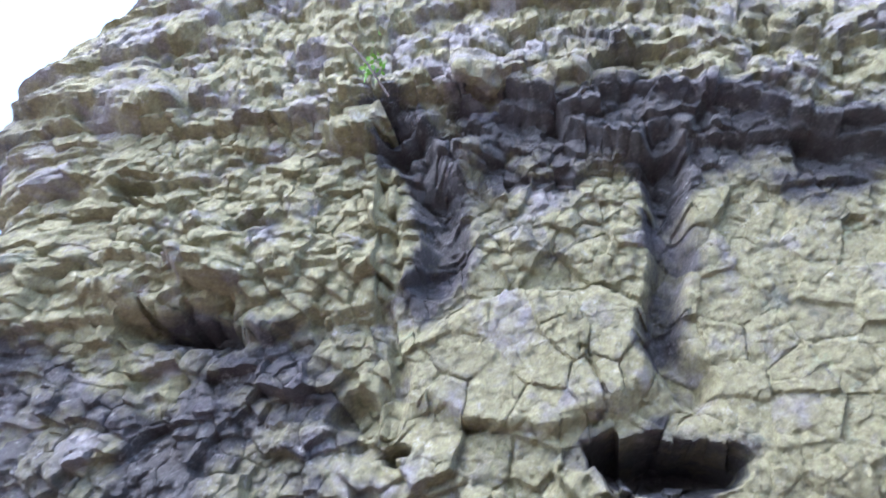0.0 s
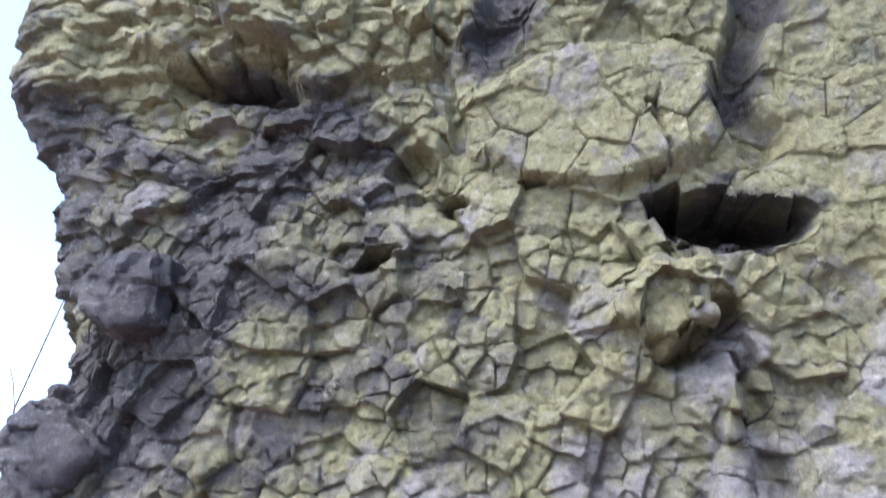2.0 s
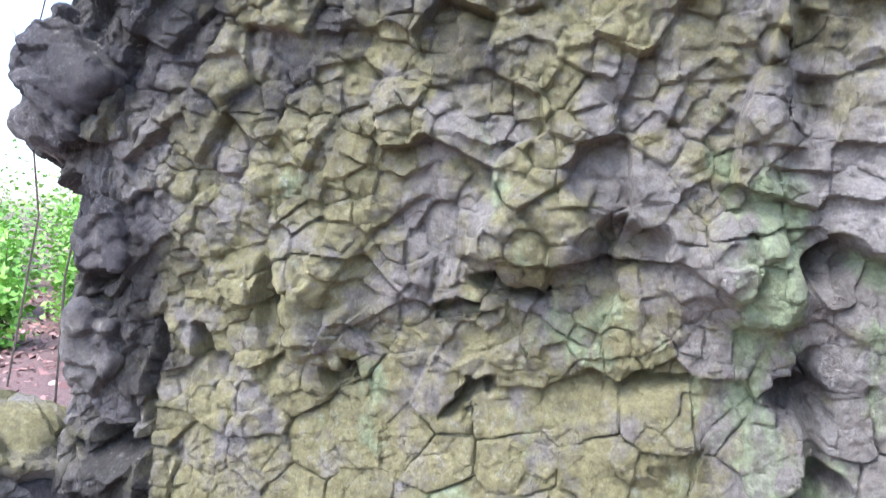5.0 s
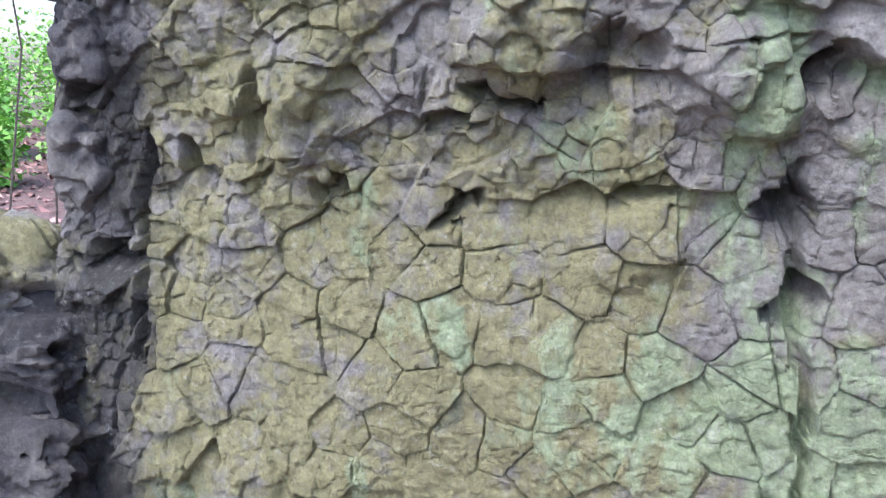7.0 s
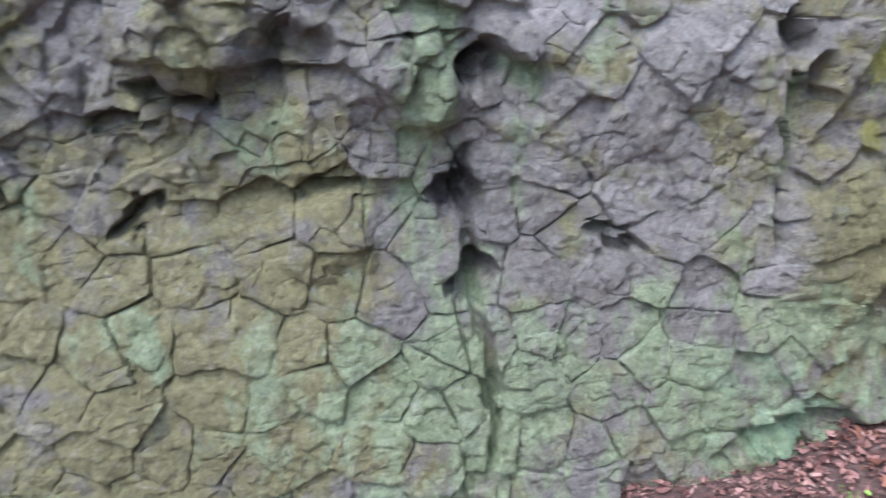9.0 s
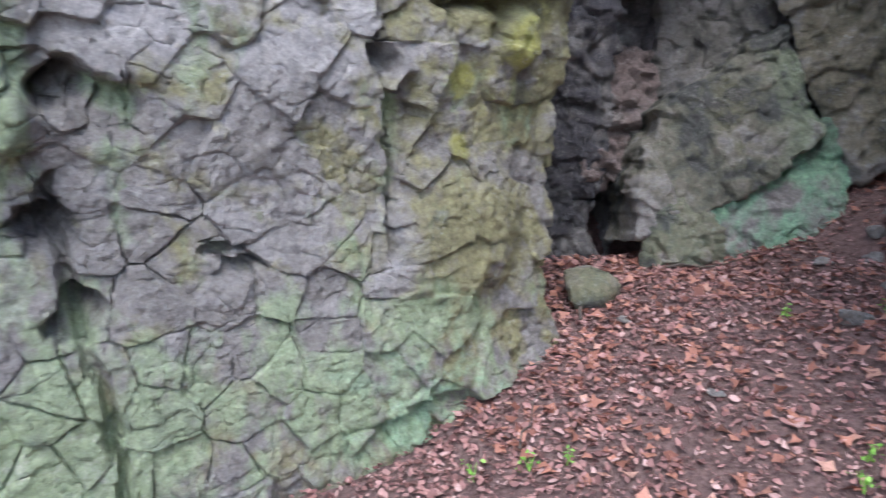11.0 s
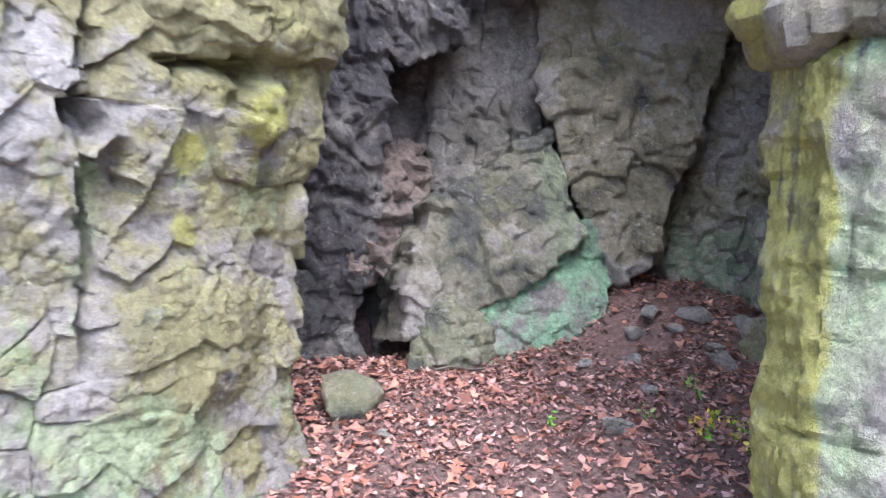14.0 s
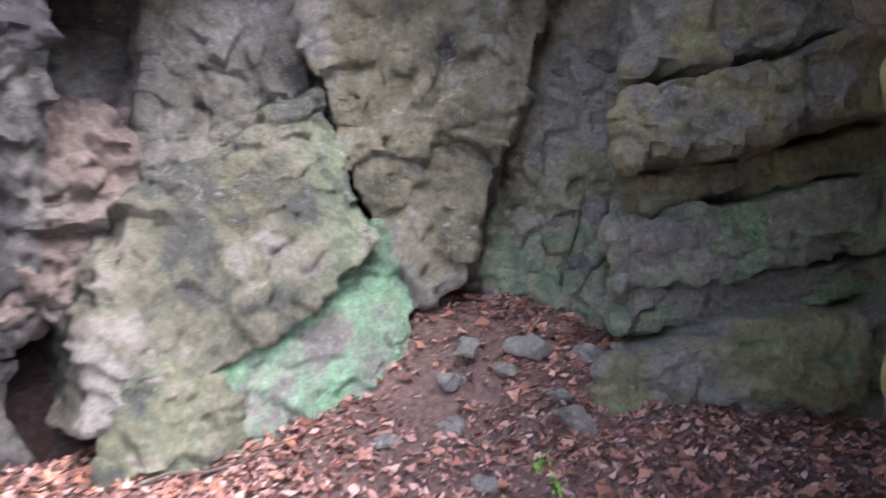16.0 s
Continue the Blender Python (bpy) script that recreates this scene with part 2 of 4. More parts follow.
def blocks(u, v, size, seed, drop=0.25, stretch=1.0, warp=0.07, fold=0.9, middles=()):
    """Broken rock: straight-sided pieces, each with a few flat, tilted facets of its own, parted by sharp steps.
    Gives the relief in units of the size, the distance to the joint in metres, cell numbers and a random value."""
    a = u / size / stretch + warp * fbm(u / size * 2.1, v / size * 2.1, seed + 3, 3, 0.6)
    b = v / size + warp * fbm(u / size * 2.1 + 40, v / size * 2.1, seed + 4, 3, 0.6)
    i0, j0 = int(np.floor(a.min())) - 3, int(np.floor(b.min())) - 3
    gi, gj = np.meshgrid(np.arange(i0, int(a.max()) + 5), np.arange(j0, int(b.max()) + 5))
    cols = gi.shape[1]
    gi, gj = gi.ravel(), gj.ravel()

    def own(n):
        return hashed(gi, gj, seed + n)

    sx, sy = gi + 0.5 + 0.88 * (own(0) - 0.5), gj + 0.5 + 0.88 * (own(71) - 0.5)
    for mx, mz in middles:
        k = (math.floor(mz / size) - j0) * cols + math.floor(mx / size / stretch) - i0
        sx[k], sy[k] = mx / size / stretch, mz / size
    lift, tx, ty = 0.85 * (own(11) - 0.5), 0.7 * (own(12) - 0.5), 0.6 * (own(13) - 0.5) - drop
    folds = []
    for n in range(4):
        t = 6.283 * (n + 0.9 * own(20 + n)) / 4
        folds.append((np.cos(t), np.sin(t), fold * (0.15 + 0.8 * own(30 + n)), 0.14 + 0.3 * own(40 + n)))
    home = ((np.floor(b) - j0) * cols + np.floor(a) - i0).astype(np.int64)
    best, k1 = np.full(a.shape, 9.0), home
    for q in (-1, 0, 1):
        for p in (-1, 0, 1):
            k = home + q * cols + p
            d = (a - sx[k]) ** 2 + (b - sy[k]) ** 2
            near = d < best
            best, k1 = np.where(near, d, best), np.where(near, k, k1)
    x1, y1 = sx[k1], sy[k1]
    edge, k2 = np.full(a.shape, 9.0), k1
    for q in (-2, -1, 0, 1, 2):
        for p in (-2, -1, 0, 1, 2):
            if abs(p) + abs(q) < 4:
                k = home + q * cols + p
                ex, ey = sx[k] - x1, sy[k] - y1
                r = np.hypot(ex, ey)
                d = np.where(k == k1, 9.0, (((sx[k] + x1) / 2 - a) * ex + ((sy[k] + y1) / 2 - b) * ey) / np.maximum(r, 1e-6))
                near = d < edge
                edge, k2 = np.where(near, d, edge), np.where(near, k, k2)

    def top(k):
        dx, dy = a - sx[k], b - sy[k]
        cut = np.zeros(a.shape)
        for c, s, slope, off in folds:
            cut = np.maximum(cut, slope[k] * (c[k] * dx + s[k] * dy - off[k]))
        return lift[k] + tx[k] * dx + ty[k] * dy - cut

    w = 0.5 + 0.5 * np.clip(edge / max(0.03, 0.006 / size), 0, 1)
    return w * top(k1) + (1 - w) * top(k2) + 0.15, edge * size, gi[k1], gj[k1], own(11)[k1]


def face_relief(x, z, middles):
    """How far the rock stands out of its mean plane, and the joint distances."""
    wob = 0.06 * fbm(x * 3, z * 3, 301, 3)
    xs, zs = x + wob, z + 0.06 * fbm(x * 3 + 9, z * 3, 302, 3)
    rough = 0.62 + 0 * x
    for cx, cz, rx, rz, value in ((0.45, 3.28, 0.62, 0.36, 0.16), (1.55, 3.2, 0.62, 0.75, 0.22), (0.2, 0.35, 1.6, 0.62, 0.17), (1.75, 0.75, 0.85, 0.75, 0.24), (1.6, 1.6, 0.55, 0.5, 0.3), (2.5, 0.75, 0.5, 0.6, 0.25), (2.5, 1.6, 0.6, 1.0, 0.32), (1.6, 2.2, 0.7, 0.6, 0.36),
                                  (-0.9, 4.3, 1.0, 1.4, 0.75), (1.0, 4.75, 1.6, 0.6, 0.9), (-1.7, 1.4, 0.45, 2.0, 0.6), (0.1, 2.2, 1.0, 0.5, 0.7), (2.5, 1.9, 0.3, 0.3, 0.5)):
        m = blob(xs, zs, cx, cz, rx, rz, 0, 0.35)
        rough = rough * (1 - m) + value * m
    big, j1, ci, cj, _ = blocks(x, z, 0.2, 21, 0.27, 1.0, 0.05, 0.9, middles)
    mid, j2, mi, mj, _ = blocks(x, z, 0.1, 47, 0.18, 1.0)
    small, _, _, _, _ = blocks(x, z, 0.04, 83, 0.04, 1.05)
    # larger broken bodies on the overhanging upper part, leaning to one side
    ledge, _, _, _, _ = blocks(x - 0.45 * z, z + 0.25 * x, 0.52, 29, 0.55, 1.15)
    high = smooth(z, 3.2, 4.0) * smooth(rough, 0.4, 0.7)
    h = rough * ((0.14 - 0.06 * high) * big + 0.02 * small) + 0.085 * rough * rough * mid + 0.004 * mid + 0.006 * small + 0.11 * high * ledge
    calm = np.maximum(blob(x, z, 0.5, 0.4, 1.9, 0.8, 0, 0.2), 0.5 * blob(x, z, 0.6, 3.25, 1.1, 0.45, 0, 0.3))
    h -= (0.004 + 0.026 * calm) * np.exp(-(j1 / 0.0038) ** 2) * smooth(vnoise(x * 3.6, z * 3.6, 91) + 0.5 * vnoise(x * 11, z * 11, 92), -0.3, 0.3) * (1 - 0.6 * smooth(x, 2.05, 2.3)) + (0.002 + 0.02 * rough) * (1 - 0.7 * smooth(x, 1.9, 2.2)) * np.exp(-(j2 / 0.0038) ** 2) * smooth(vnoise(x * 5, z * 5, 93), -0.25, 0.2)
    h += 0.05 * fbm(x * 1.3, z * 1.3, 5, 2) + 0.009 * fbm(x * 10, z * 10, 6, 3, 0.6) + 0.0045 * fbm(x * 36, z * 38, 7, 3, 0.6)
    # outlines of hollows follow the broken pieces
    xs = xs + 0.04 * (hashed(mi, mj, 5) - 0.5) + 0.05 * (hashed(ci, cj, 6) - 0.5)
    zs = zs + 0.04 * (hashed(mi, mj, 7) - 0.5) + 0.05 * (hashed(ci, cj, 8) - 0.5)
    return h, xs, zs, ci, cj, z + 0.04 * fbm(x * 4, z * 4, 305, 3) + 0.1 * (hashed(ci, cj, 9) - 0.5)


def carve(h, x, z, cx, cz, rx, rz, depth, turn=0.0, soft=0.25):
    """A hollow under an overhanging rim, running out below (or with a negative depth a knob)."""
    inside = blob(x, z, cx, cz, rx, rz, turn, soft)
    if depth > 0:
        c, s = math.cos(radians(turn)), math.sin(radians(turn))
        inside = inside * (0.25 + 1.1 * smooth(((z - cz) * c - (x - cx) * s) / rz, -1.1, 0.9))
    return h - depth * inside


# middles of the larger column ends, on either side of the long joint
COLUMNS_WEST = ((-1.19, 0.64), (-1.34, 0.51), (-1.03, 0.44), (-0.91, 0.64), (-0.79, 0.51), (-0.72, 0.36), (-0.93, 0.17), (-1.25, 0.33), (-1.29, 0.05), (-0.97, -0.13), (-1.30, 0.82), (-0.93, 0.81), (-0.49, 0.88), (-0.36, 0.77), (-0.26, 0.69), (-0.54, 0.51), (-0.33, 0.46), (-0.18, 0.53), (-0.00, 0.70), (-0.16, 0.36), (0.05, 0.51), (0.18, 0.50), (0.09, 0.28), (-0.45, 0.30), (-0.59, 0.02), (-0.28, 0.20), (-0.11, 0.08), (0.30, 0.15), (0.14, -0.01), (-0.04, 0.89), (0.21, 0.91), (0.29, 0.71), (0.48, 0.67), (0.53, 0.44), (0.35, 0.44), (0.78, 0.56), (0.64, 0.28), (0.85, 0.40), (0.81, 0.19), (0.66, 1.14), (0.66, 1.37), (0.51, 1.29), (0.35, 1.15), (0.11, 1.09), (0.47, 0.93), (0.66, 0.94), (0.95, 1.10), (0.97, 0.93), (0.85, 0.73))
COLUMNS_EAST = ((1.20, 0.49), (1.16, 0.68), (1.44, 0.70), (1.52, 0.48), (1.15, 0.33), (1.48, 0.26), (1.19, 0.98), (1.52, 1.00), (1.76, 1.10), (2.00, 1.02), (1.86, 0.88), (1.65, 0.82), (1.93, 0.68), (2.02, 1.18), (1.55, 1.29), (1.82, 1.32), (1.33, 1.43), (1.29, 1.23), (1.41, 1.18), (1.66, 1.43), (1.89, 1.46), (1.78, 0.48), (1.71, 0.19), (1.91, 0.27), (2.02, 0.42), (2.26, 0.53), (2.25, 0.77), (1.42, 0.01), (1.20, 0.05), (2.20, 0.26), (1.55, 0.08))


def rock_face():
    plan = [(-1.0, 6.4), (-1.35, 5.0), (-1.75, 3.9), (-2.0, 3.12), (-1.72, 2.99), (2.86, 2.21), (3.06, 2.42), (3.2, 3.0), (3.45, 3.7)]
    s, px, py, nx, ny = plan_curve(plan, ((0.0, 0.27, 0.022), (0.27, 0.84, 0.006), (0.84, 1.0, 0.013)))
    zz = np.concatenate((np.arange(-0.9, -0.2, 0.02), np.arange(-0.2, 2.3, 0.006), np.arange(2.3, 4.9, 0.0075), np.arange(4.9, 7.2, 0.022)))
    z = np.repeat(zz[:, None], len(s), 1)
    corner = int(np.argmin(px))
    left = 1 - smooth(s - s[corner], -0.05, 0.75)
    shift = np.interp(zz, (-0.6, 0.5, 1.3, 2.5, 3.2, 3.6, 4.0, 4.6, 5.0, 5.6, 6.2, 7.2), (0.0, 0.1, 0.22, 0.24, 0.0, -0.18, -0.27, -0.28, -0.48, -0.3, 0.1, 0.5))
    x0 = px[None, :] + shift[:, None] * left[None, :]
    u = (s - s[corner])[None, :] + 0 * z
    # the relief goes by the length of the plan line
    face_x = u - 2.0
    middles = [(float(np.interp(mx, px[corner:corner + 700], u[0, corner:corner + 700] - 2.0)), mz) for mx, mz in COLUMNS_WEST + COLUMNS_EAST]
    h, xs, zs, ci, cj, zstep = face_relief(face_x, z, middles)
    x = x0
    on = (smooth(s - s[corner], 0.1, 0.35) * (1 - smooth(px, 2.9, 3.05) * (s > s[corner] + 2)))[None, :]
    xw, zw = x + (xs - face_x) * 0.8, zs
    xg, zg = x + (xs - face_x) * 0.4, z + 0.4 * (zs - z)
    f = np.zeros_like(z)
    # overhanging courses: everything above the line steps out
    for pts, out in ((((-2.6, 5.0), (-0.4, 4.75), (0.3, 4.8), (0.75, 4.55), (1.25, 4.5), (1.7, 4.3), (2.3, 4.12), (3.2, 4.0)), 0.09), (((-2.6, 3.7), (-1.5, 3.72), (-1.0, 3.66), (-0.62, 3.5), (-0.2, 3.6)), 0.07)):
        lx, lz = zip(*pts)
        edge = np.interp(x, lx, lz, left=9, right=9 if lx[-1] < 2 else lz[-1])
        f += out * smooth(zstep - edge, -0.01, 0.03) * np.exp(-np.clip(zstep - edge, 0, 9) / 0.9)
    f += 0.03 * smooth(zstep, 1.86, 1.9) * smooth(x, 2.05, 2.35)
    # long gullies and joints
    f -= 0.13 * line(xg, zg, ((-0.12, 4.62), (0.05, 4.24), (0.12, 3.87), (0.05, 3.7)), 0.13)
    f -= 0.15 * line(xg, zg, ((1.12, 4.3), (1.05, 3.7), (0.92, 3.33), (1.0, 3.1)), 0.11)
    f -= 0.05 * line(xw, zw, ((-0.17, 4.35), (-0.14, 3.64), (-0.11, 3.3), (-0.16, 3.0)), 0.045)
    f -= 0.07 * line(xw, zw, ((0.61, 2.85), (0.77, 2.4), (0.86, 2.15), (0.87, 1.85)), 0.05)
    f -= 0.09 * line(xw, zw, ((0.9, 1.12), (0.89, 0.95), (0.94, 0.66), (0.97, 0.39), (1.02, 0.0)), 0.035)
    f -= 0.08 * line(xw, zw, ((-1.38, 1.1), (-1.39, 0.77), (-1.42, 0.18)), 0.04)
    f -= 0.08 * line(xw, zw, ((2.06, 1.9), (2.05, 1.5), (2.08, 1.2), (2.07, 0.8)), 0.03)
    f -= 0.03 * line(xw, zw, ((0.62, 3.3), (0.66, 3.18), (0.65, 2.95)), 0.015)
    # the face left of the long joint lies deeper, the pale panel beside it is proud
    f += 0.07 * blob(xw, zw, 0.42, 3.28, 0.5, 0.3, 0, 0.12)
    f -= 0.09 * smooth(xw, 0.76, 0.84) * blob(xw, zw, 1.3, 2.1, 0.9, 0.5, 0, 0.5)
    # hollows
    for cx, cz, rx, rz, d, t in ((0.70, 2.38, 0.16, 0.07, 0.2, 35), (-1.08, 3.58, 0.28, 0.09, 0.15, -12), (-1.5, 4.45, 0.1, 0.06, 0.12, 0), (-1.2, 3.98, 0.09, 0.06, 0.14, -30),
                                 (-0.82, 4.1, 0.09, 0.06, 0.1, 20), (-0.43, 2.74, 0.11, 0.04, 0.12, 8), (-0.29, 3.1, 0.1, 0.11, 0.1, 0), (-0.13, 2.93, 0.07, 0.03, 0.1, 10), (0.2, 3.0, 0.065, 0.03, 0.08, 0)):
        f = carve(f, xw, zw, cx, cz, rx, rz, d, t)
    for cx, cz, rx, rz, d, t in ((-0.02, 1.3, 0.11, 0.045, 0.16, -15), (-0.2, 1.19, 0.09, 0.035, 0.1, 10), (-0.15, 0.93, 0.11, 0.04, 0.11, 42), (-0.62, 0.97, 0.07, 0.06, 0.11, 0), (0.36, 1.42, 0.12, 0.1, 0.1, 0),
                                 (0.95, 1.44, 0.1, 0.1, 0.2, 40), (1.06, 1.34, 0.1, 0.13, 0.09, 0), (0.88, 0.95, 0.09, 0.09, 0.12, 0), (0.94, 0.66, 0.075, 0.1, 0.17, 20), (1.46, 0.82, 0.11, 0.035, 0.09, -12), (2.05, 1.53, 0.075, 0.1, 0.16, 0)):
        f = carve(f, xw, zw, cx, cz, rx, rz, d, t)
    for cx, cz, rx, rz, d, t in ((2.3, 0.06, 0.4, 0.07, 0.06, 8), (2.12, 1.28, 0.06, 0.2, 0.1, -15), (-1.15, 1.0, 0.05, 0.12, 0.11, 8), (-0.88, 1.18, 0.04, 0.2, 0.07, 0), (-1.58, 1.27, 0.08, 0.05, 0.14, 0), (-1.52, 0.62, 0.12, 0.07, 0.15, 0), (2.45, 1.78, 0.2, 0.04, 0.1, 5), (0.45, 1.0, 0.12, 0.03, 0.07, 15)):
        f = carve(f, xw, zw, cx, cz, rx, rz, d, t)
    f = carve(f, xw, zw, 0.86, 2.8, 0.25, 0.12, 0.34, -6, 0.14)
    # knobs and noses
    for cx, cz, rx, rz, d, t in ((-0.68, 1.24, 0.14, 0.22, -0.09, 0), (0.72, 1.38, 0.13, 0.16, -0.12, 25), (0.45, 0.85, 0.16, 0.13, -0.05, 0), (2.64, 1.62, 0.1, 0.13, -0.09, -20), (0.05, 1.5, 0.16, 0.15, -0.08, 0), (0.6, 2.5, 0.16, 0.13, -0.13, 20),
                                 (-1.2, 3.85, 0.45, 0.14, -0.1, -10), (0.1, 4.35, 0.2, 0.12, -0.1, 0), (2.55, 2.0, 0.35, 0.16, -0.05, 0), (2.4, 0.85, 0.3, 0.3, -0.08, 0)):
        f = carve(f, xw, zw, cx, cz, rx, rz, d, t, 0.35)
    # left foot: a lower outcrop beside the corner
    h = h + f * on + 0.5 * f * (1 - on)
    h += np.interp(z, (-0.9, 0.1, 1.0, 1.6, 2.2, 3.2, 4.3, 5.5, 7.2), (-0.05, -0.02, -0.08, 0.0, 0.05, 0.06, 0.15, 0.22, 0.25))
    y = py[None, :] + 0 * z
    co = np.stack((x + nx[None, :] * h, y + ny[None, :] * h, z - 0.1 * h), -1)

    # what grows on the rock and stains it, plus painted shade and light
    m = {k: np.zeros_like(z) for k in MASKS}
    n1 = 0.5 * fbm(xw * 1.7, zw * 1.7, 61, 4, 0.6)
    streak = 0.35 * fbm(xw * 7, zw * 1.1, 62, 3)
    m["lichen"] = 0.34 + 0.3 * smooth(zw, 1.6, 2.8) + n1 - 0.35 * blob(xw, zw, 1.4, 0.9, 0.7, 1.0) - 0.2 * smooth(zw, 4.2, 5) - 0.4 * blob(xw, zw, 1.25, 2.1, 0.7, 0.5)
    m["lichen"] += 0.25 * blob(xw, zw, -0.4, 0.2, 1.0, 0.5) + 0.25 * blob(xw, zw, 0.3, 0.75, 0.25, 0.35) + 0.35 * blob(xw, zw, 2.5, 0.75, 0.3, 0.35)
    m["algae"] = 0.1 + n1 + streak + 0.42 * blob(xw, zw, 0.75, 0.3, 0.55, 0.6) + 0.45 * line(xw, zw, ((0.8, 1.6), (0.78, 1.3), (0.82, 1.05)), 0.16) + 0.4 * blob(xw, zw, 1.7, 0.15, 1.2, 0.45) - 0.6 * smooth(zw, 1.5, 2.4) - 0.3 * blob(xw, zw, -1.0, 1.2, 0.5, 0.8)
    m["algae"] += 0.5 * blob(xw, zw, 1.06, 1.37, 0.08, 0.1) + 0.35 * line(xw, zw, ((-0.5, 1.0), (-0.5, 0.75)), 0.08) + 0.35 * line(xw, zw, ((-0.15, 0.6), (-0.1, 0.4)), 0.08)
    own1, own2, own3 = hashed(ci, cj, 401) - 0.5, hashed(ci, cj, 402) - 0.5, hashed(ci, cj, 403) - 0.5
    m["lichen"] += 0.08 + 0.34 * own1 + 0.7 * fbm(xw * 4.5, zw * 4.5, 63, 4, 0.65)
    m["algae"] += 0.4 * own2 + 0.75 * fbm(xw * 7, zw * 3.0, 64, 4, 0.65) - 0.2
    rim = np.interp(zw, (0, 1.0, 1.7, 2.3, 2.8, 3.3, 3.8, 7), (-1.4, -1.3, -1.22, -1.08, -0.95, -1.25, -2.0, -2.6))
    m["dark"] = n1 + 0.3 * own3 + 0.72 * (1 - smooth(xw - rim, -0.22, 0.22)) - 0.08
    # shade of the two long gullies, painted in as dark
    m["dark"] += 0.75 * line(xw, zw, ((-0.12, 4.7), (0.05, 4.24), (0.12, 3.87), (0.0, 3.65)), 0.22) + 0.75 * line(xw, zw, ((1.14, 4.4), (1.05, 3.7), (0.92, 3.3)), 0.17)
    # the blobs lying on carved hollows paint the shade inside them
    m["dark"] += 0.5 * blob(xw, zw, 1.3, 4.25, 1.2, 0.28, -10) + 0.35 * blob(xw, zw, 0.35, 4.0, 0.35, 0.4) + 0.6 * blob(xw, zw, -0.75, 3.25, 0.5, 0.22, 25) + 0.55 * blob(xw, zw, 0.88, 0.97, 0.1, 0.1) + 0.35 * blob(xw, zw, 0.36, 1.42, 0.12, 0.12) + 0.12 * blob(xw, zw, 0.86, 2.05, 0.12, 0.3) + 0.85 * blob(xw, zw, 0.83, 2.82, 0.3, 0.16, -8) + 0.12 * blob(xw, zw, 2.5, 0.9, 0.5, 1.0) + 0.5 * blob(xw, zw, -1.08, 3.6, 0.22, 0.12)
    # painted shade: a wide patch at -0.6, 2.35 and a strip under the overhanging course
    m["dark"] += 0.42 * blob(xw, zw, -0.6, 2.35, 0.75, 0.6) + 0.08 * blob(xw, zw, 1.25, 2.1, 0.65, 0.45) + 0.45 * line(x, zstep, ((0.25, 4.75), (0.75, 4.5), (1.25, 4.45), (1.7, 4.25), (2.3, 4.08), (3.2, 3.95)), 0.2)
    # first and last blob: upper left shading and a ledge's shadow, painted dark
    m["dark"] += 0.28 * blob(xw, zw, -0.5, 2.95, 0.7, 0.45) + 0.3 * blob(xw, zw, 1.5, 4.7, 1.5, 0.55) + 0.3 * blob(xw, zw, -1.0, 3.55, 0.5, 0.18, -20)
    m["algae"] += 0.22 * blob(xw, zw, 1.5, 1.7, 1.2, 0.6)
    m["lime"] = 0.5 * n1 + 0.25 * blob(xw, zw, 2.6, 1.8, 0.35, 0.5) + 0.9 * blob(xw, zw, 2.64, 1.6, 0.08, 0.11, -20) + 0.7 * blob(xw, zw, 2.36, 1.45, 0.05, 0.07) + 0.7 * blob(xw, zw, 2.36, 1.24, 0.05, 0.07) + 0.2 * blob(xw, zw, 2.45, 0.75, 0.22, 0.3)
    m["warm"] = -0.15 + 0.9 * blob(xw, zw, -1.57, 1.27, 0.09, 0.06) + 0.25 * blob(xw, zw, 2.5, 0.9, 0.5, 1.0) + 0.5 * blob(xw, zw, 0.85, 2.8, 0.25, 0.15) + n1 * 0.5
    # the last blob brightens the upper right, painting in light from the sky
    m["pale"] = n1 + 0.3 * own3 - 0.05 + 0.42 * blob(xw, zw, 1.6, 1.5, 0.65, 1.0, 0, 0.6) + 0.25 * blob(xw, zw, 1.9, 0.4, 1.0, 0.5) + 0.5 * blob(xw, zw, 1.8, 2.0, 0.9, 0.6)
    m["lichen"] += 0.35 * blob(xw, zw, 2.1, 2.3, 1.2, 0.6) + 0.14 * blob(xw, zw, -0.6, 0.25, 1.1, 0.6)
    m["algae"] += 0.14 * blob(xw, zw, -0.3, 0.6, 0.8, 0.5)
    m["pale"] -= 0.2 * blob(xw, zw, -0.6, 0.4, 1.1, 0.8)
    m["algae"] += 0.28 * blob(xw, zw, 2.2, 0.3, 0.9, 0.5) + 0.35 * line(xw, zw, ((0.62, 1.7), (0.7, 1.4), (0.68, 1.1), (0.78, 0.7), (0.95, 0.2)), 0.09)
    m["teal"] = 0.6 * n1 + 0.35 * blob(xw, zw, 2.4, 0.1, 0.6, 0.35)
    # darker where the plan line runs into the cleft
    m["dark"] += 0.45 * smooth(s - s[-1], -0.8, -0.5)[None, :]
    top = tagged(new("rock_face"), "weathered cracked cliff of grey rock with olive lichen", "cliff", kind="structure")

    faces = grid_faces(*z.shape)
    cell = (ci * 1009 + cj + 1000000).astype(np.int64).ravel()[faces[:, 0]]
    fx, fz = x.ravel()[faces[:, 0]], z.ravel()[faces[:, 0]]
    region = (fx > -1.5) & (fx < 2.8) & (fz > -0.1) & (fz < 2.25) & (on + 0 * z > 0.99).ravel()[faces[:, 0]]
    ids, counts = np.unique(cell[region], return_counts=True)
    ids = ids[counts > 60]
    ids = set(ids[np.linspace(0, len(ids) - 1, min(len(ids), 290)).astype(int)].tolist())
    own = region & np.isin(cell, list(ids))
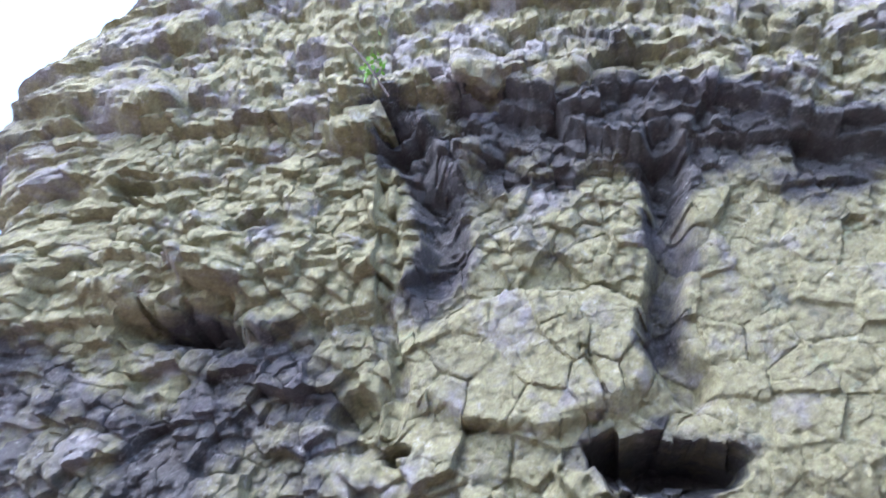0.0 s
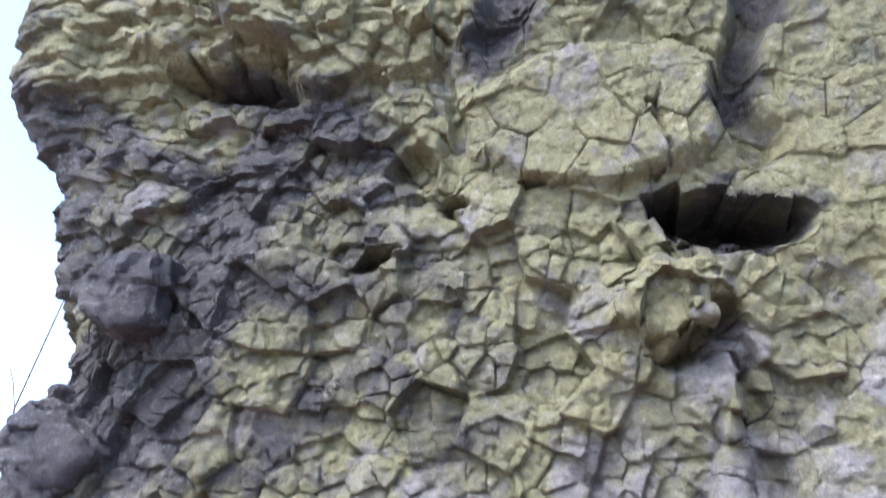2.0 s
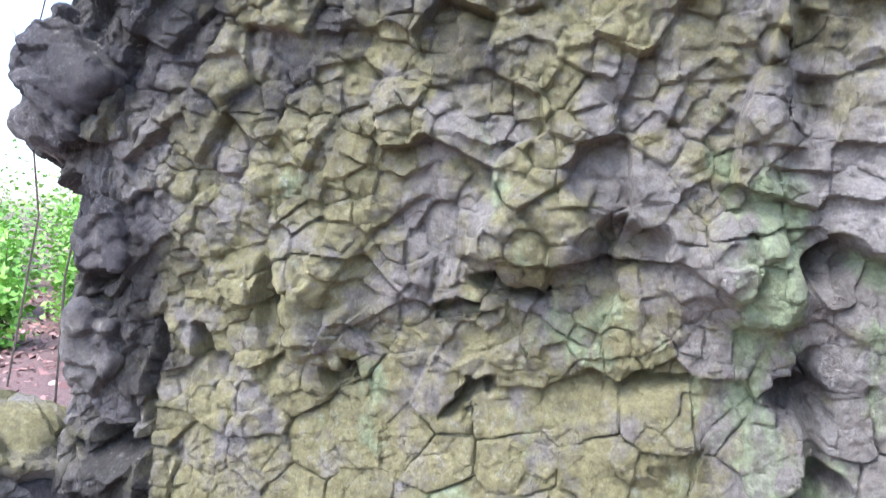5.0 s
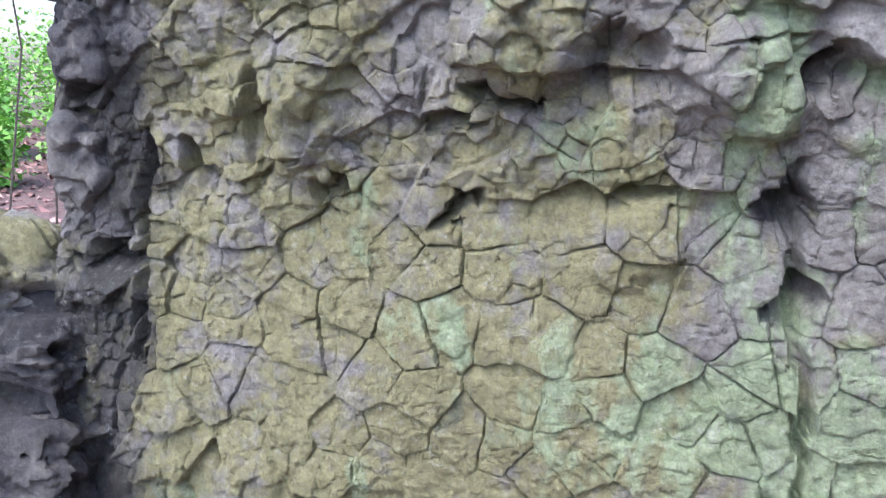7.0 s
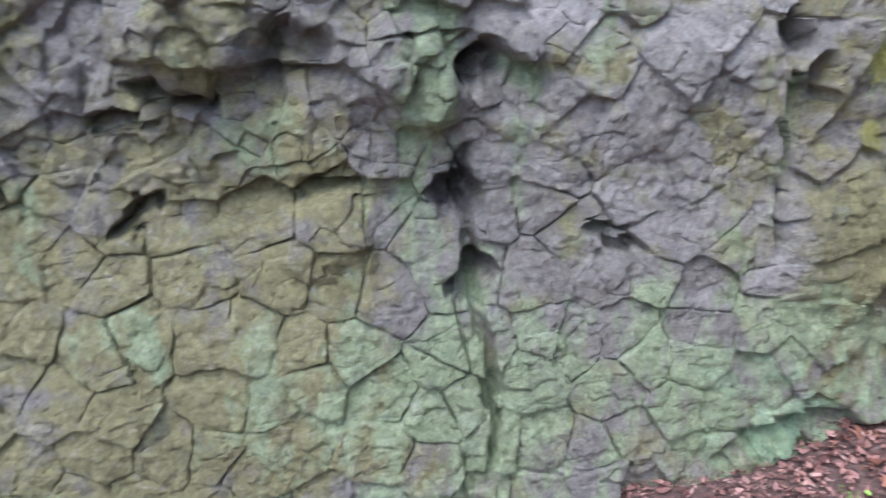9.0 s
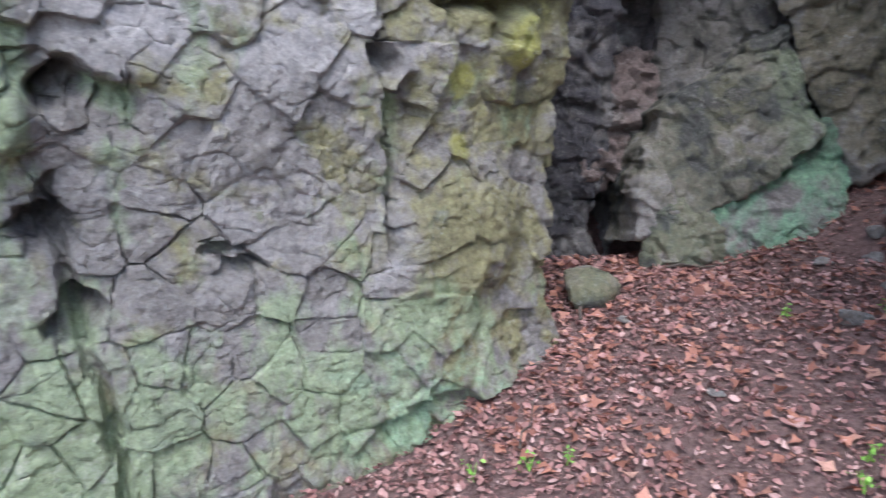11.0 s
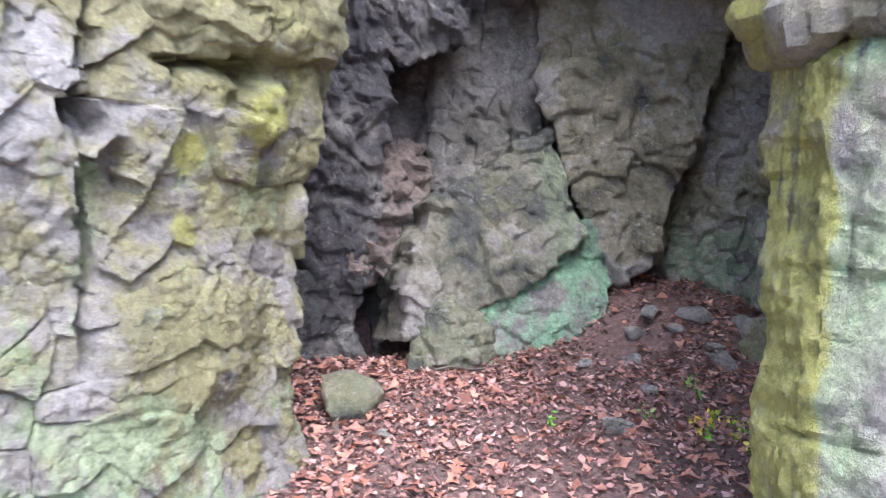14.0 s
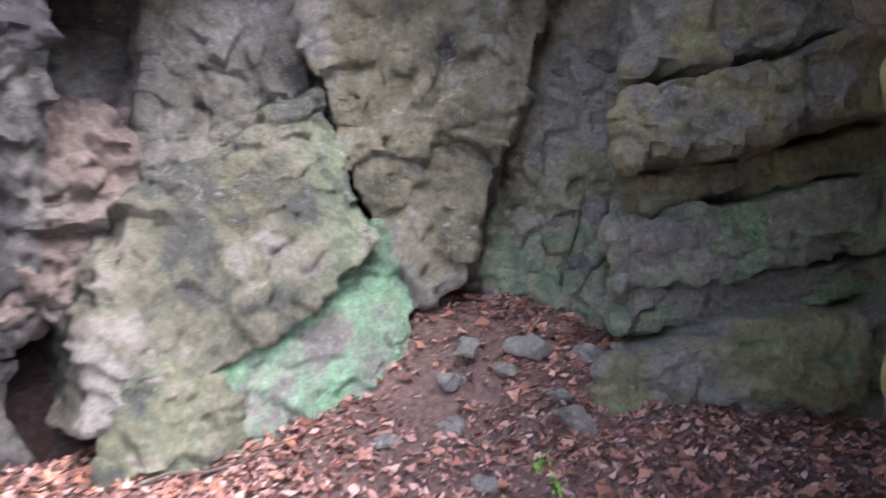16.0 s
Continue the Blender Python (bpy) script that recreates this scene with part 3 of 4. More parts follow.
    co, flat = co.reshape(-1, 3), {k: v.ravel() for k, v in m.items()}

    def cut(name, chosen):
        used, back = np.unique(faces[chosen], return_inverse=True)
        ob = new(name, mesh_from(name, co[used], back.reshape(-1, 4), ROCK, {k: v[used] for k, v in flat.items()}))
        ob.parent = top
        return ob

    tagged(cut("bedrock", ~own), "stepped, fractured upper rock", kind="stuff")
    order = np.argsort(np.where(own, cell, -1), kind="stable")
    keys = np.where(own, cell, -1)[order]
    starts = np.flatnonzero(np.concatenate(([True], keys[1:] != keys[:-1])))
    for a, b in zip(starts, [*starts[1:], len(keys)]):
        if keys[a] >= 0:
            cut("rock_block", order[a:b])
    return top


FACE = rock_face()


# ---- loose rocks, cut from convex bodies and weathered ----
def rock(name, points, label, category, seed, masks=None, voxel=0.016, facet=0.035, rough=0.02, kind="", parent=None, joints=()):
    """A rock: the hull of its corners, remeshed evenly, then broken into tilted facets and roughened."""
    bm = bmesh.new()
    for p in points:
        bm.verts.new(p)
    bmesh.ops.convex_hull(bm, input=bm.verts)
    loose = [v for v in bm.verts if not v.link_faces]
    bmesh.ops.delete(bm, geom=loose, context="VERTS")
    bmesh.ops.recalc_face_normals(bm, faces=bm.faces)
    raw = bpy.data.meshes.new("raw")
    bm.to_mesh(raw)
    bm.free()
    tmp = new("raw", raw)
    mod = tmp.modifiers.new("even", "REMESH")
    mod.mode, mod.voxel_size = "VOXEL", voxel
    me = bpy.data.meshes.new_from_object(tmp.evaluated_get(bpy.context.evaluated_depsgraph_get()))
    bpy.data.objects.remove(tmp)
    co, no = np.empty(len(me.vertices) * 3, np.float32), np.empty(len(me.vertices) * 3, np.float32)
    me.vertices.foreach_get("co", co)
    me.vertices.foreach_get("normal", no)
    co, no = co.reshape(-1, 3).astype(float), no.reshape(-1, 3).astype(float)
    u, v = co[:, 0] * 0.8 - co[:, 1] + 0.2 * noise3(co, 2, seed), co[:, 2] + 0.2 * co[:, 0]
    big, j1, _, _, _ = blocks(u, v, 0.3, seed + 2, 0.17)
    mid, j2, _, _, _ = blocks(u, v, 0.12, seed + 3, 0.15, 1.1)
    small, _, _, _, _ = blocks(u, v, 0.05, seed + 12, 0.1, 1.1)
    d = facet * (1.7 * big + 1.3 * mid + 0.6 * small) - 0.004 * np.exp(-(j2 / 0.006) ** 2) * smooth(noise3(co, 4, seed + 9, 2), 0.0, 0.25) - 0.009 * np.exp(-(j1 / 0.008) ** 2) * smooth(noise3(co, 3, seed + 7, 2), 0.0, 0.3) + rough * (0.9 * noise3(co, 4, seed + 4, 5, 0.6) + 0.3 * noise3(co, 30, seed + 5, 3, 0.6))
    for level in joints:
        d -= 0.02 * np.exp(-((co[:, 2] - level - 0.12 * noise3(co, 1.6, seed + 8, 3)) / 0.007) ** 2) * smooth(noise3(co, 2.2, seed + 18, 2), -0.15, 0.2)
    edge = np.empty(len(me.edges) * 2, np.int32)
    me.edges.foreach_get("vertices", edge)
    one, two = edge[0::2], edge[1::2]
    degree = np.maximum(np.bincount(edge, minlength=len(co)), 1)
    d = 0.8 * d + 0.2 * (np.bincount(one, d[two], len(co)) + np.bincount(two, d[one], len(co))) / degree
    d += 0.22 * rough * noise3(co, 45, seed + 15, 3, 0.65)
    co += no * d[:, None]
    me.vertices.foreach_set("co", co.astype(np.float32).ravel())
    n1 = 0.9 * noise3(co, 1.9, seed + 6, 4, 0.6)
    for key in MASKS:
        at = me.attributes.new(key, "FLOAT", "POINT")
        value = (masks or {}).get(key, 0.05 if key == "lichen" else -0.25)
        value = value(*co.T) if callable(value) else value
        at.data.foreach_set("value", (n1 * 0.75 + value).astype(np.float32))
    me.polygons.foreach_set("use_smooth", np.ones(len(me.polygons), dtype=bool))
    me.update()
    me.set_sharp_from_angle(angle=radians(30))
    me.materials.clear()
    me.materials.append(ROCK)
    me.name = name
    ob = new(name, me)
    ob.parent = parent
    return tagged(ob, label, category, kind=kind)


def prism(front, back, z_shift=0.0):
    """Corners of a body: a front outline and the same outline pushed back."""
    return [*front, *[(x + back[0], y + back[1], z + back[2]) for x, y, z in front]]


def farther(points, k, eye=(1.48, 0.6, 1.34)):
    """The same corners set k times as far from the entrance."""
    return [tuple(e + k * (c - e) for c, e in zip(p, eye)) for p in points]


# ---- the cleft: back wall, added shading block overhead, leaning slabs ----
def cave_wall():
    plan = [(3.15, 2.75), (3.35, 3.35), (4.1, 3.75), (4.75, 3.35), (5.3, 2.75), (5.65, 1.9), (5.85, 1.1), (5.75, 0.2), (5.2, -0.5), (3.7, -0.9)]
    s, px, py, nx, ny = plan_curve(plan, ((0.0, 1.0, 0.016),))
    zz = np.arange(-0.3, 3.5, 0.016)
    z = np.repeat(zz[:, None], len(s), 1)
    u = s[None, :] + 0 * z
    big, j1, _, _, _ = blocks(u, z, 0.34, 121)
    mid, j2, _, _, _ = blocks(u, z, 0.12, 131, 0.25, 1.2)
    h = 0.13 * big + 0.06 * mid - 0.03 * np.exp(-(j1 / 0.015) ** 2) + 0.03 * fbm(u * 6, z * 6, 141, 5, 0.6)
    x, y = px[None, :] + 0 * z, py[None, :] + 0 * z
    # the low black hole beside the boulder
    along = np.hypot(x - 4.47, y - 3.5)
    wob = 0.05 * fbm(u * 7, z * 7, 143, 3)
    h -= 2.2 * (1 - smooth(along + wob, 0.17, 0.24)) * (1 - smooth(z + wob, 0.72, 0.8))
    co = np.stack((x + nx[None, :] * h, y + ny[None, :] * h, z), -1)
    n1 = 0.5 * fbm(u * 2, z * 2, 151, 4, 0.6)
    m = {k: n1.copy() for k in MASKS}
    m["warm"] += 0.45 * blob(u, z, 2.2, 1.35, 0.5, 0.6)
    # dark rock; the rise with height paints the gloom high in the cleft
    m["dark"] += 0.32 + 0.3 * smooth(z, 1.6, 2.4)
    m["lime"] -= 0.3
    m["pale"] -= 0.2
    m["teal"] -= 0.1
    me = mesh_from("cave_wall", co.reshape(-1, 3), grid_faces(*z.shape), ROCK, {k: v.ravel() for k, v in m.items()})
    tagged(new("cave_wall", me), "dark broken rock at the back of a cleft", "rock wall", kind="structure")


cave_wall()
# added out of view above the cleft, to keep skylight off the rocks below
rock("cleft_shade_block", [(4.55, 4.2, 2.8), (4.95, -1.3, 3.0), (6.6, -1.3, 2.7), (6.6, 4.2, 2.6), (4.55, 4.2, 4.0), (4.95, -1.3, 4.0), (6.6, -1.3, 4.0), (6.6, 4.2, 4.0)], "unseen rough dark rock block added to shade the cleft", "rock roof", 400, {"dark": 0.3}, 0.035, 0.09, kind="structure")

rock("boulder", prism([(4.86, 2.42, 1.74), (5.05, 2.3, 1.83), (5.1, 2.14, 1.5), (5.05, 2.02, 1.22), (4.66, 2.14, 0.92), (4.45, 2.3, 0.8), (4.0, 2.6, 0.6), (4.07, 2.63, 0.95), (4.3, 2.68, 1.34)], (0.35, 0.5, -0.12)),
     "large leaning triangular boulder with olive and pale green growth", "boulder", 410, {"lichen": 0.38, "pale": lambda x, y, z: 0.55 * smooth(z, 1.5, 1.75) - 0.6, "dark": 0.4, "algae": lambda x, y, z: 0.25 + 0.4 * smooth(x - 0.6 * y, 3.35, 3.7), "teal": lambda x, y, z: 0.5 * smooth(x - 0.6 * y, 3.62, 3.85) - 0.1, "lime": lambda x, y, z: 0.4 * blob(x, z, 4.6, 1.3, 0.08, 0.35, -15) - 0.1}, 0.012, 0.028)
rock("boulder", farther([(5.12, 2.02, 1.3), (5.13, 1.86, 0.95), (4.97, 1.84, 0.62), (4.7, 2.0, 0.5), (4.4, 2.18, 0.42), (4.24, 2.3, 0.46), (4.25, 2.34, 0.72), (4.6, 2.2, 0.86), (4.95, 2.1, 1.15), (5.5, 2.4, 1.2), (5.4, 2.4, 0.2), (4.6, 2.9, 0.2), (4.3, 2.5, 0.2), (5.0, 1.95, 0.2)], 1.025),
     "bright green algae covered rock foot under the boulder", "boulder", 420, {"teal": lambda x, y, z: 0.7 + 0.7 * fbm(y * 8, z * 2.0, 421, 4, 0.6), "algae": 0.45, "dark": 0.1}, 0.012, 0.026)
rock("boulder", [(4.0, 2.56, 0.25), (4.08, 2.6, 0.8), (4.25, 2.46, 0.8), (4.42, 2.3, 0.66), (4.4, 2.25, 0.3), (4.15, 2.32, 0.25), (4.5, 2.75, 0.25), (4.45, 2.8, 0.75)], "low grey rock wedged under the boulder", "boulder", 425, {"lichen": 0.38, "dark": 0.27, "algae": 0.3}, 0.014)
rock("slab", prism(farther([(4.66, 2.86, 2.75), (5.06, 2.36, 2.7), (5.04, 2.36, 1.88), (4.94, 2.48, 1.76), (4.72, 2.78, 1.4), (4.62, 2.94, 1.46), (4.62, 2.92, 1.9)], 1.06), (0.3, 0.35, 0)), "grey upright slab leaning behind the boulder", "rock slab", 430, {"algae": lambda x, y, z: 0.3 - 0.6 * smooth(x, 4.75, 4.85), "lichen": 0.15, "pale": 0.2, "dark": 0.3}, 0.014, 0.03)
rock("hanging_rock", prism(farther([(4.78, 2.32, 2.8), (5.2, 1.2, 2.8), (5.17, 1.32, 2.2), (5.1, 1.5, 1.56), (5.06, 1.62, 1.05), (5.0, 1.84, 0.9), (4.94, 2.02, 1.46), (4.84, 2.27, 2.0)], 1.07), (0.5, 0.12, 0)), "brown wedge of rock hanging down to a blunt point", "rock", 440, {"lichen": 0.36, "warm": 0.3, "dark": 0.28, "lime": lambda x, y, z: 0.45 * smooth(z, 1.9, 2.3) - 0.3}, 0.014, 0.032)
rock("slab", prism(farther([(5.36, 1.6, 2.7), (5.46, 0.95, 2.7), (5.48, 0.86, 1.2), (5.44, 0.96, 0.85), (5.35, 1.45, 0.8), (5.32, 1.6, 1.0)], 1.08), (0.35, 0.05, 0)), "grey rock panel with faint green algae", "rock slab", 450, {"teal": lambda x, y, z: 0.3 - 0.6 * smooth(z, 1.2, 1.6), "lichen": 0.35, "dark": 0.22}, 0.014, 0.05)
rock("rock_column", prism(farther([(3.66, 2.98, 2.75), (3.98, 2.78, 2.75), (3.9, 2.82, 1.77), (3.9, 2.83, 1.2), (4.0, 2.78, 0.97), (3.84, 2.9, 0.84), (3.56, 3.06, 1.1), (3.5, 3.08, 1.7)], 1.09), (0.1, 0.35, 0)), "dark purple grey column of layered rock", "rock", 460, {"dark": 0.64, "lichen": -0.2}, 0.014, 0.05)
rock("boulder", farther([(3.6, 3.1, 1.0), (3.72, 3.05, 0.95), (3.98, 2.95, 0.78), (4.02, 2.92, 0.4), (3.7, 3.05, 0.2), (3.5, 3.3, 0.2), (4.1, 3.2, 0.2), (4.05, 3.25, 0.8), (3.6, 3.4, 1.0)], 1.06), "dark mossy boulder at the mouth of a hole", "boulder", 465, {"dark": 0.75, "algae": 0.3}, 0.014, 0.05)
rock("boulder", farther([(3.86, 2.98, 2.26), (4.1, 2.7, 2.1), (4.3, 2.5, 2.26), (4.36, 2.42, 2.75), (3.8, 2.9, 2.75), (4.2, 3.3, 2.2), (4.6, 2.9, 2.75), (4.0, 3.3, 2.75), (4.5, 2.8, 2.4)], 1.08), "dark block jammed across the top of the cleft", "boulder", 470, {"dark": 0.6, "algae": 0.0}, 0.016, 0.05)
rock("rubble", [(4.5, 3.3, 1.75), (4.74, 3.04, 1.75), (4.76, 3.0, 1.35), (4.56, 3.1, 0.98), (4.3, 2.97, 0.9), (4.05, 3.02, 0.96), (4.05, 3.1, 1.2), (4.2, 3.9, 0.8), (5.0, 3.7, 0.8), (4.9, 3.5, 1.8), (4.6, 3.7, 1.8)], "pinkish crumbling rubble between the slabs", "rubble", 475, {"warm": 0.55, "lichen": -0.3}, 0.014, 0.07, 0.05)
for low, high, out, seed in ((1.98, 2.4, -0.08, 481), (1.64, 1.95, -0.2, 482), (1.44, 1.6, 0.12, 483), (1.12, 1.42, -0.02, 484), (0.92, 1.1, 0.08, 485), (0.62, 0.9, -0.2, 486), (0.3, 0.62, -0.1, 487)):
    rock("rock_ledge", prism([(5.22 + out, 1.0, low - 0.06), (5.2 + out, 1.02, high - 0.1), (5.32 + out, -0.3, low + 0.22), (5.3 + out, -0.3, high + 0.22)], (0.6, 0.0, 0.0)), "thick tilted rock layer in a stack", "rock ledge", seed, {"lichen": 0.3, "warm": 0.15, "teal": 0.35 if 484 <= seed <= 485 else 0.0, "dark": -0.1}, 0.016, 0.045)

# ---- the pillar beside the cleft ----
rock("rock_pillar", [(2.90, 0.56, -0.3), (2.74, 0.42, -0.3), (2.56, -1.6, -0.3), (4.0, -1.6, -0.3), (3.85, 0.22, -0.3), (2.93, 0.64, 1.78), (2.76, 0.47, 1.7), (2.62, -1.6, 2.3), (4.0, -1.6, 2.3), (3.85, 0.3, 1.8)],
     "squared rock pillar with bright lime moss on its edge", "rock pillar", 500, {"lime": lambda x, y, z: 1.0 * smooth(y + 0.06 * fbm(y * 6, z * 6, 79, 3), 0.40, 0.46) - 0.3, "lichen": 0.1, "algae": lambda x, y, z: 0.5 + 0.4 * fbm(y * 9, z * 0.9, 77, 3), "dark": lambda x, y, z: 0.45 * smooth(fbm(y * 24, z * 0.9, 78, 3), 0.12, 0.3) * smooth(z, 0.8, 1.3) - 0.1, "teal": 0.12, "warm": lambda x, y, z: 0.5 * smooth(z, 1.35, 1.6), "pale": lambda x, y, z: 0.5 * (1 - smooth(y, 0.3, 0.4))}, 0.012, 0.014, 0.034, kind="structure", joints=(1.2, 0.82))
# real block in front; its unseen height and depth are enlarged to block skylight
rock("rock_pillar_top", [(2.86, 0.72, 1.84), (2.7, 0.3, 1.8), (2.6, -2.6, 2.3), (5.5, -2.6, 2.0), (3.9, 0.4, 1.8), (2.95, 0.85, 2.5), (2.75, 0.5, 3.2), (2.7, -2.6, 4.4), (5.5, -2.6, 4.4), (4.3, 0.45, 4.2), (3.2, 0.7, 4.2)],
     "grey overhanging block resting on the pillar", "rock", 510, {"lichen": 0.2, "pale": lambda x, y, z: 1.1 * blob(y, z, 0.45, 1.98, 0.08, 0.07, 0, 0.3) - 0.3, "lime": lambda x, y, z: 0.35 * smooth(y, 0.5, 0.65)}, 0.022, 0.05, kind="structure")
rock("slab", [(2.5, 0.76, 0.1), (2.98, 0.74, 0.4), (2.8, 0.42, 0.54), (2.66, -0.7, 0.56), (2.2, -0.7, 0.3), (2.28, 0.5, 0.16), (3.0, -0.7, -0.2), (3.1, 0.7, -0.2), (2.3, 0.7, -0.2), (2.2, -0.7, -0.2)], "flat mossy olive slab at the pillar's foot", "rock slab", 520, {"lichen": 0.65, "lime": 0.15}, 0.014, 0.02)

# added wall out of view; blocks the southern sky from the face's right end
rock("south_shade_wall", [(0.9, -2.3, -0.4), (2.7, -1.5, -0.3), (2.8, -3.2, -0.3), (0.9, -3.2, -0.4), (1.2, -2.4, 4.2), (2.7, -1.5, 4.6), (2.8, -3.2, 4.6), (1.2, -3.2, 4.2)], "unseen grey rock wall added to shade the face's right end", "rock wall", 515, {"lichen": 0.2}, 0.04, 0.05, kind="structure")

# ---- dark blocks at the foot of the left corner ----
for points, seed, label, masks in (
        ([(-2.7, 3.0, 0.56), (-2.05, 2.95, 0.6), (-1.95, 2.98, 0.3), (-2.6, 2.95, 0.25), (-2.7, 3.6, 0.3), (-1.9, 3.6, 0.35), (-2.6, 3.6, 0.6), (-1.9, 3.5, 0.6)], 530, "olive topped rock at the cliff's foot", {"lichen": lambda x, y, z: 0.6 * smooth(z, 0.4, 0.55), "dark": lambda x, y, z: 0.6 * (1 - smooth(z, 0.35, 0.5))}),
        ([(-2.8, 2.9, 0.28), (-1.75, 2.86, 0.3), (-1.68, 2.9, -0.1), (-2.8, 2.85, -0.1), (-2.8, 3.6, 0.3), (-1.7, 3.6, 0.3), (-2.8, 3.6, -0.1), (-1.7, 3.6, -0.1)], 531, "black wet looking block low on the corner", {"dark": 0.7}),
        ([(-2.9, 2.8, -0.06), (-1.72, 2.78, -0.06), (-1.66, 2.8, -0.7), (-2.9, 2.75, -0.7), (-2.9, 3.5, -0.05), (-1.7, 3.5, -0.05), (-2.9, 3.5, -0.7), (-1.7, 3.5, -0.7)], 532, "black blocky rock on the ground by the corner", {"dark": 0.65, "warm": 0.2})):
    rock("corner_rock", points, label, "rock", seed, masks, 0.016, 0.09, 0.03)


# ---- single blocks that stand out of the face ----
def outcrop(x0, x1, z0, z1, out, seed, masks, label=""):
    """An angular block bedded in the face, broken to an uneven outline, with a cut-off lower side."""
    rng = np.random.default_rng(seed)
    points = []
    cx, cz, rx, rz = (x0 + x1) / 2, (z0 + z1) / 2, (x1 - x0) / 2, (z1 - z0) / 2
    turn = rng.uniform(0, 6.28)
    for n in range(5):
        t = turn + n * 1.257 + rng.uniform(-0.3, 0.3)
        for r, o in ((rng.uniform(0.62, 0.9), rng.uniform(0.55, 1.0)), (rng.uniform(1.0, 1.2), -1.2)):
            x, z = cx + rx * r * math.cos(t), cz + rz * r * math.sin(t)
            points.append((x, 2.70 - 0.17 * x - 0.06 * (z - 1.5) - out * (o + (0.3 if o > 0 and math.sin(t) < -0.3 else 0)) - (0.0 if o > 0 else -0.16), z + (0.03 if o < 0 else 0.0)))
    points.append((cx + rng.uniform(-0.3, 0.3) * rx, 2.70 - 0.17 * cx - 0.06 * (cz - 1.5) - 1.15 * out, cz - 0.3 * rz))
    return rock("rock_block", points, label, "", seed, masks, 0.01, 0.035, 0.014, parent=FACE)


for box, out, seed, masks in (((-1.72, -1.2, 2.42, 2.88), 0.14, 901, {"dark": 0.8}), ((-1.98, -1.45, 1.68, 2.32), 0.08, 902, {"dark": 0.8}), ((-1.74, -1.4, 1.25, 1.62), 0.03, 904, {"dark": 0.75}), ((-1.78, -1.48, 0.75, 1.2), 0.0, 905, {"dark": 0.75}),
                              ((-0.86, -0.54, 0.9, 1.44), 0.0, 907, {"lichen": 0.45}), ((-0.08, 0.22, 1.3, 1.64), 0.04, 909, {"lichen": 0.4}), ((0.4, 0.82, 2.36, 2.72), 0.07, 910, {"lichen": 0.6}),
                              ((-0.5, -0.12, 4.48, 4.78), 0.14, 919, {"lichen": 0.5}), ((0.08, 0.48, 4.7, 5.02), 0.16, 920, {"lichen": 0.5})):
    outcrop(*box, out, seed, masks)


# ---- ground ----
def ground_z(x, y):
    z = np.interp(x, (-200, -8, -2.5, 0, 1.5, 2.2, 2.9, 3.7, 4.3, 4.8, 5.6, 7, 200), (-0.7, -0.7, -0.6, -0.5, -0.17, -0.04, 0.2, 0.4, 0.445, 0.56, 0.74, 0.8, 0.8))
    z = z + 0.36 * (1 - smooth(np.hypot(x, y), 0.7, 2.1)) + 0.2 * blob(x, y, 5.55, 1.7, 0.5, 0.5, 0, 0.75)
    z = z - 1.5 * blob(x, y, 4.34, 3.17, 0.37, 0.36, 0, 0.12) + 0.07 * np.clip(y - 6, 0, 25) * (x < -2)
    return z + 0.035 * fbm(x * 1.6, y * 1.6, 201, 4, 0.55) + 0.012 * fbm(x * 9, y * 9, 202, 3)


def ground():
    def axis(lo, hi, a, b):
        return np.concatenate((lo + (a - lo) * (1 - np.linspace(1, 0, 40) ** 3), np.arange(a, b, 0.03), b + (hi - b) * np.linspace(0, 1, 40) ** 3))
    gx, gy = axis(-150, 150, -2.0, 6.0), axis(-150, 150, -0.5, 3.5)
    gx, gy = np.unique(gx), np.unique(gy)
    x, y = np.meshgrid(gx, gy)
    co = np.stack((x, y, ground_z(x, y)), -1).reshape(-1, 3)
    tagged(new("ground", mesh_from("ground", co, grid_faces(*x.shape), SOIL)), "dark forest soil with leaf crumbs", "ground", kind="structure")


ground()


def leaf_mesh(name, places, material, lobed=False):
    """Many curled leaves as one mesh. places: x, y, z, size, turn, tilt, roll."""
    t = np.linspace(0, 2 * math.pi, 9)[:-1]
    r = np.where(np.arange(8) % 2 == 0, 1.0, 0.55 if lobed else 0.82)
    rim = np.stack((np.cos(t) * r * 0.5, np.sin(t) * r * (0.5 if lobed else 0.3), 0.12 * np.cos(2 * t) + 0.05), -1)
    base = np.concatenate((rim, [[0, 0, 0]]))
    tri = np.array([(i, (i + 1) % 8, 8) for i in range(8)])
    rng = np.random.default_rng(len(places))
    co, fs = [], []
    for k, (x, y, z, size, turn, tilt, roll) in enumerate(places):
        m = np.array(Euler((tilt, roll, turn)).to_matrix())
        b = base * np.array((1, rng.uniform(0.7, 1.25), rng.uniform(-0.6, 1.8)))
        b[:8, :2] *= rng.uniform(0.8, 1.15, (8, 1))
        co.append(b * size @ m.T + (x, y, z))
        fs.append(tri + 9 * k)
    return mesh_from(name, np.concatenate(co), np.concatenate(fs), material)


def leaf_cloud(name, places, material, label, category, lobed=False):
    return tagged(new(name, leaf_mesh(name, places, material, lobed)), label, category, kind="stuff")


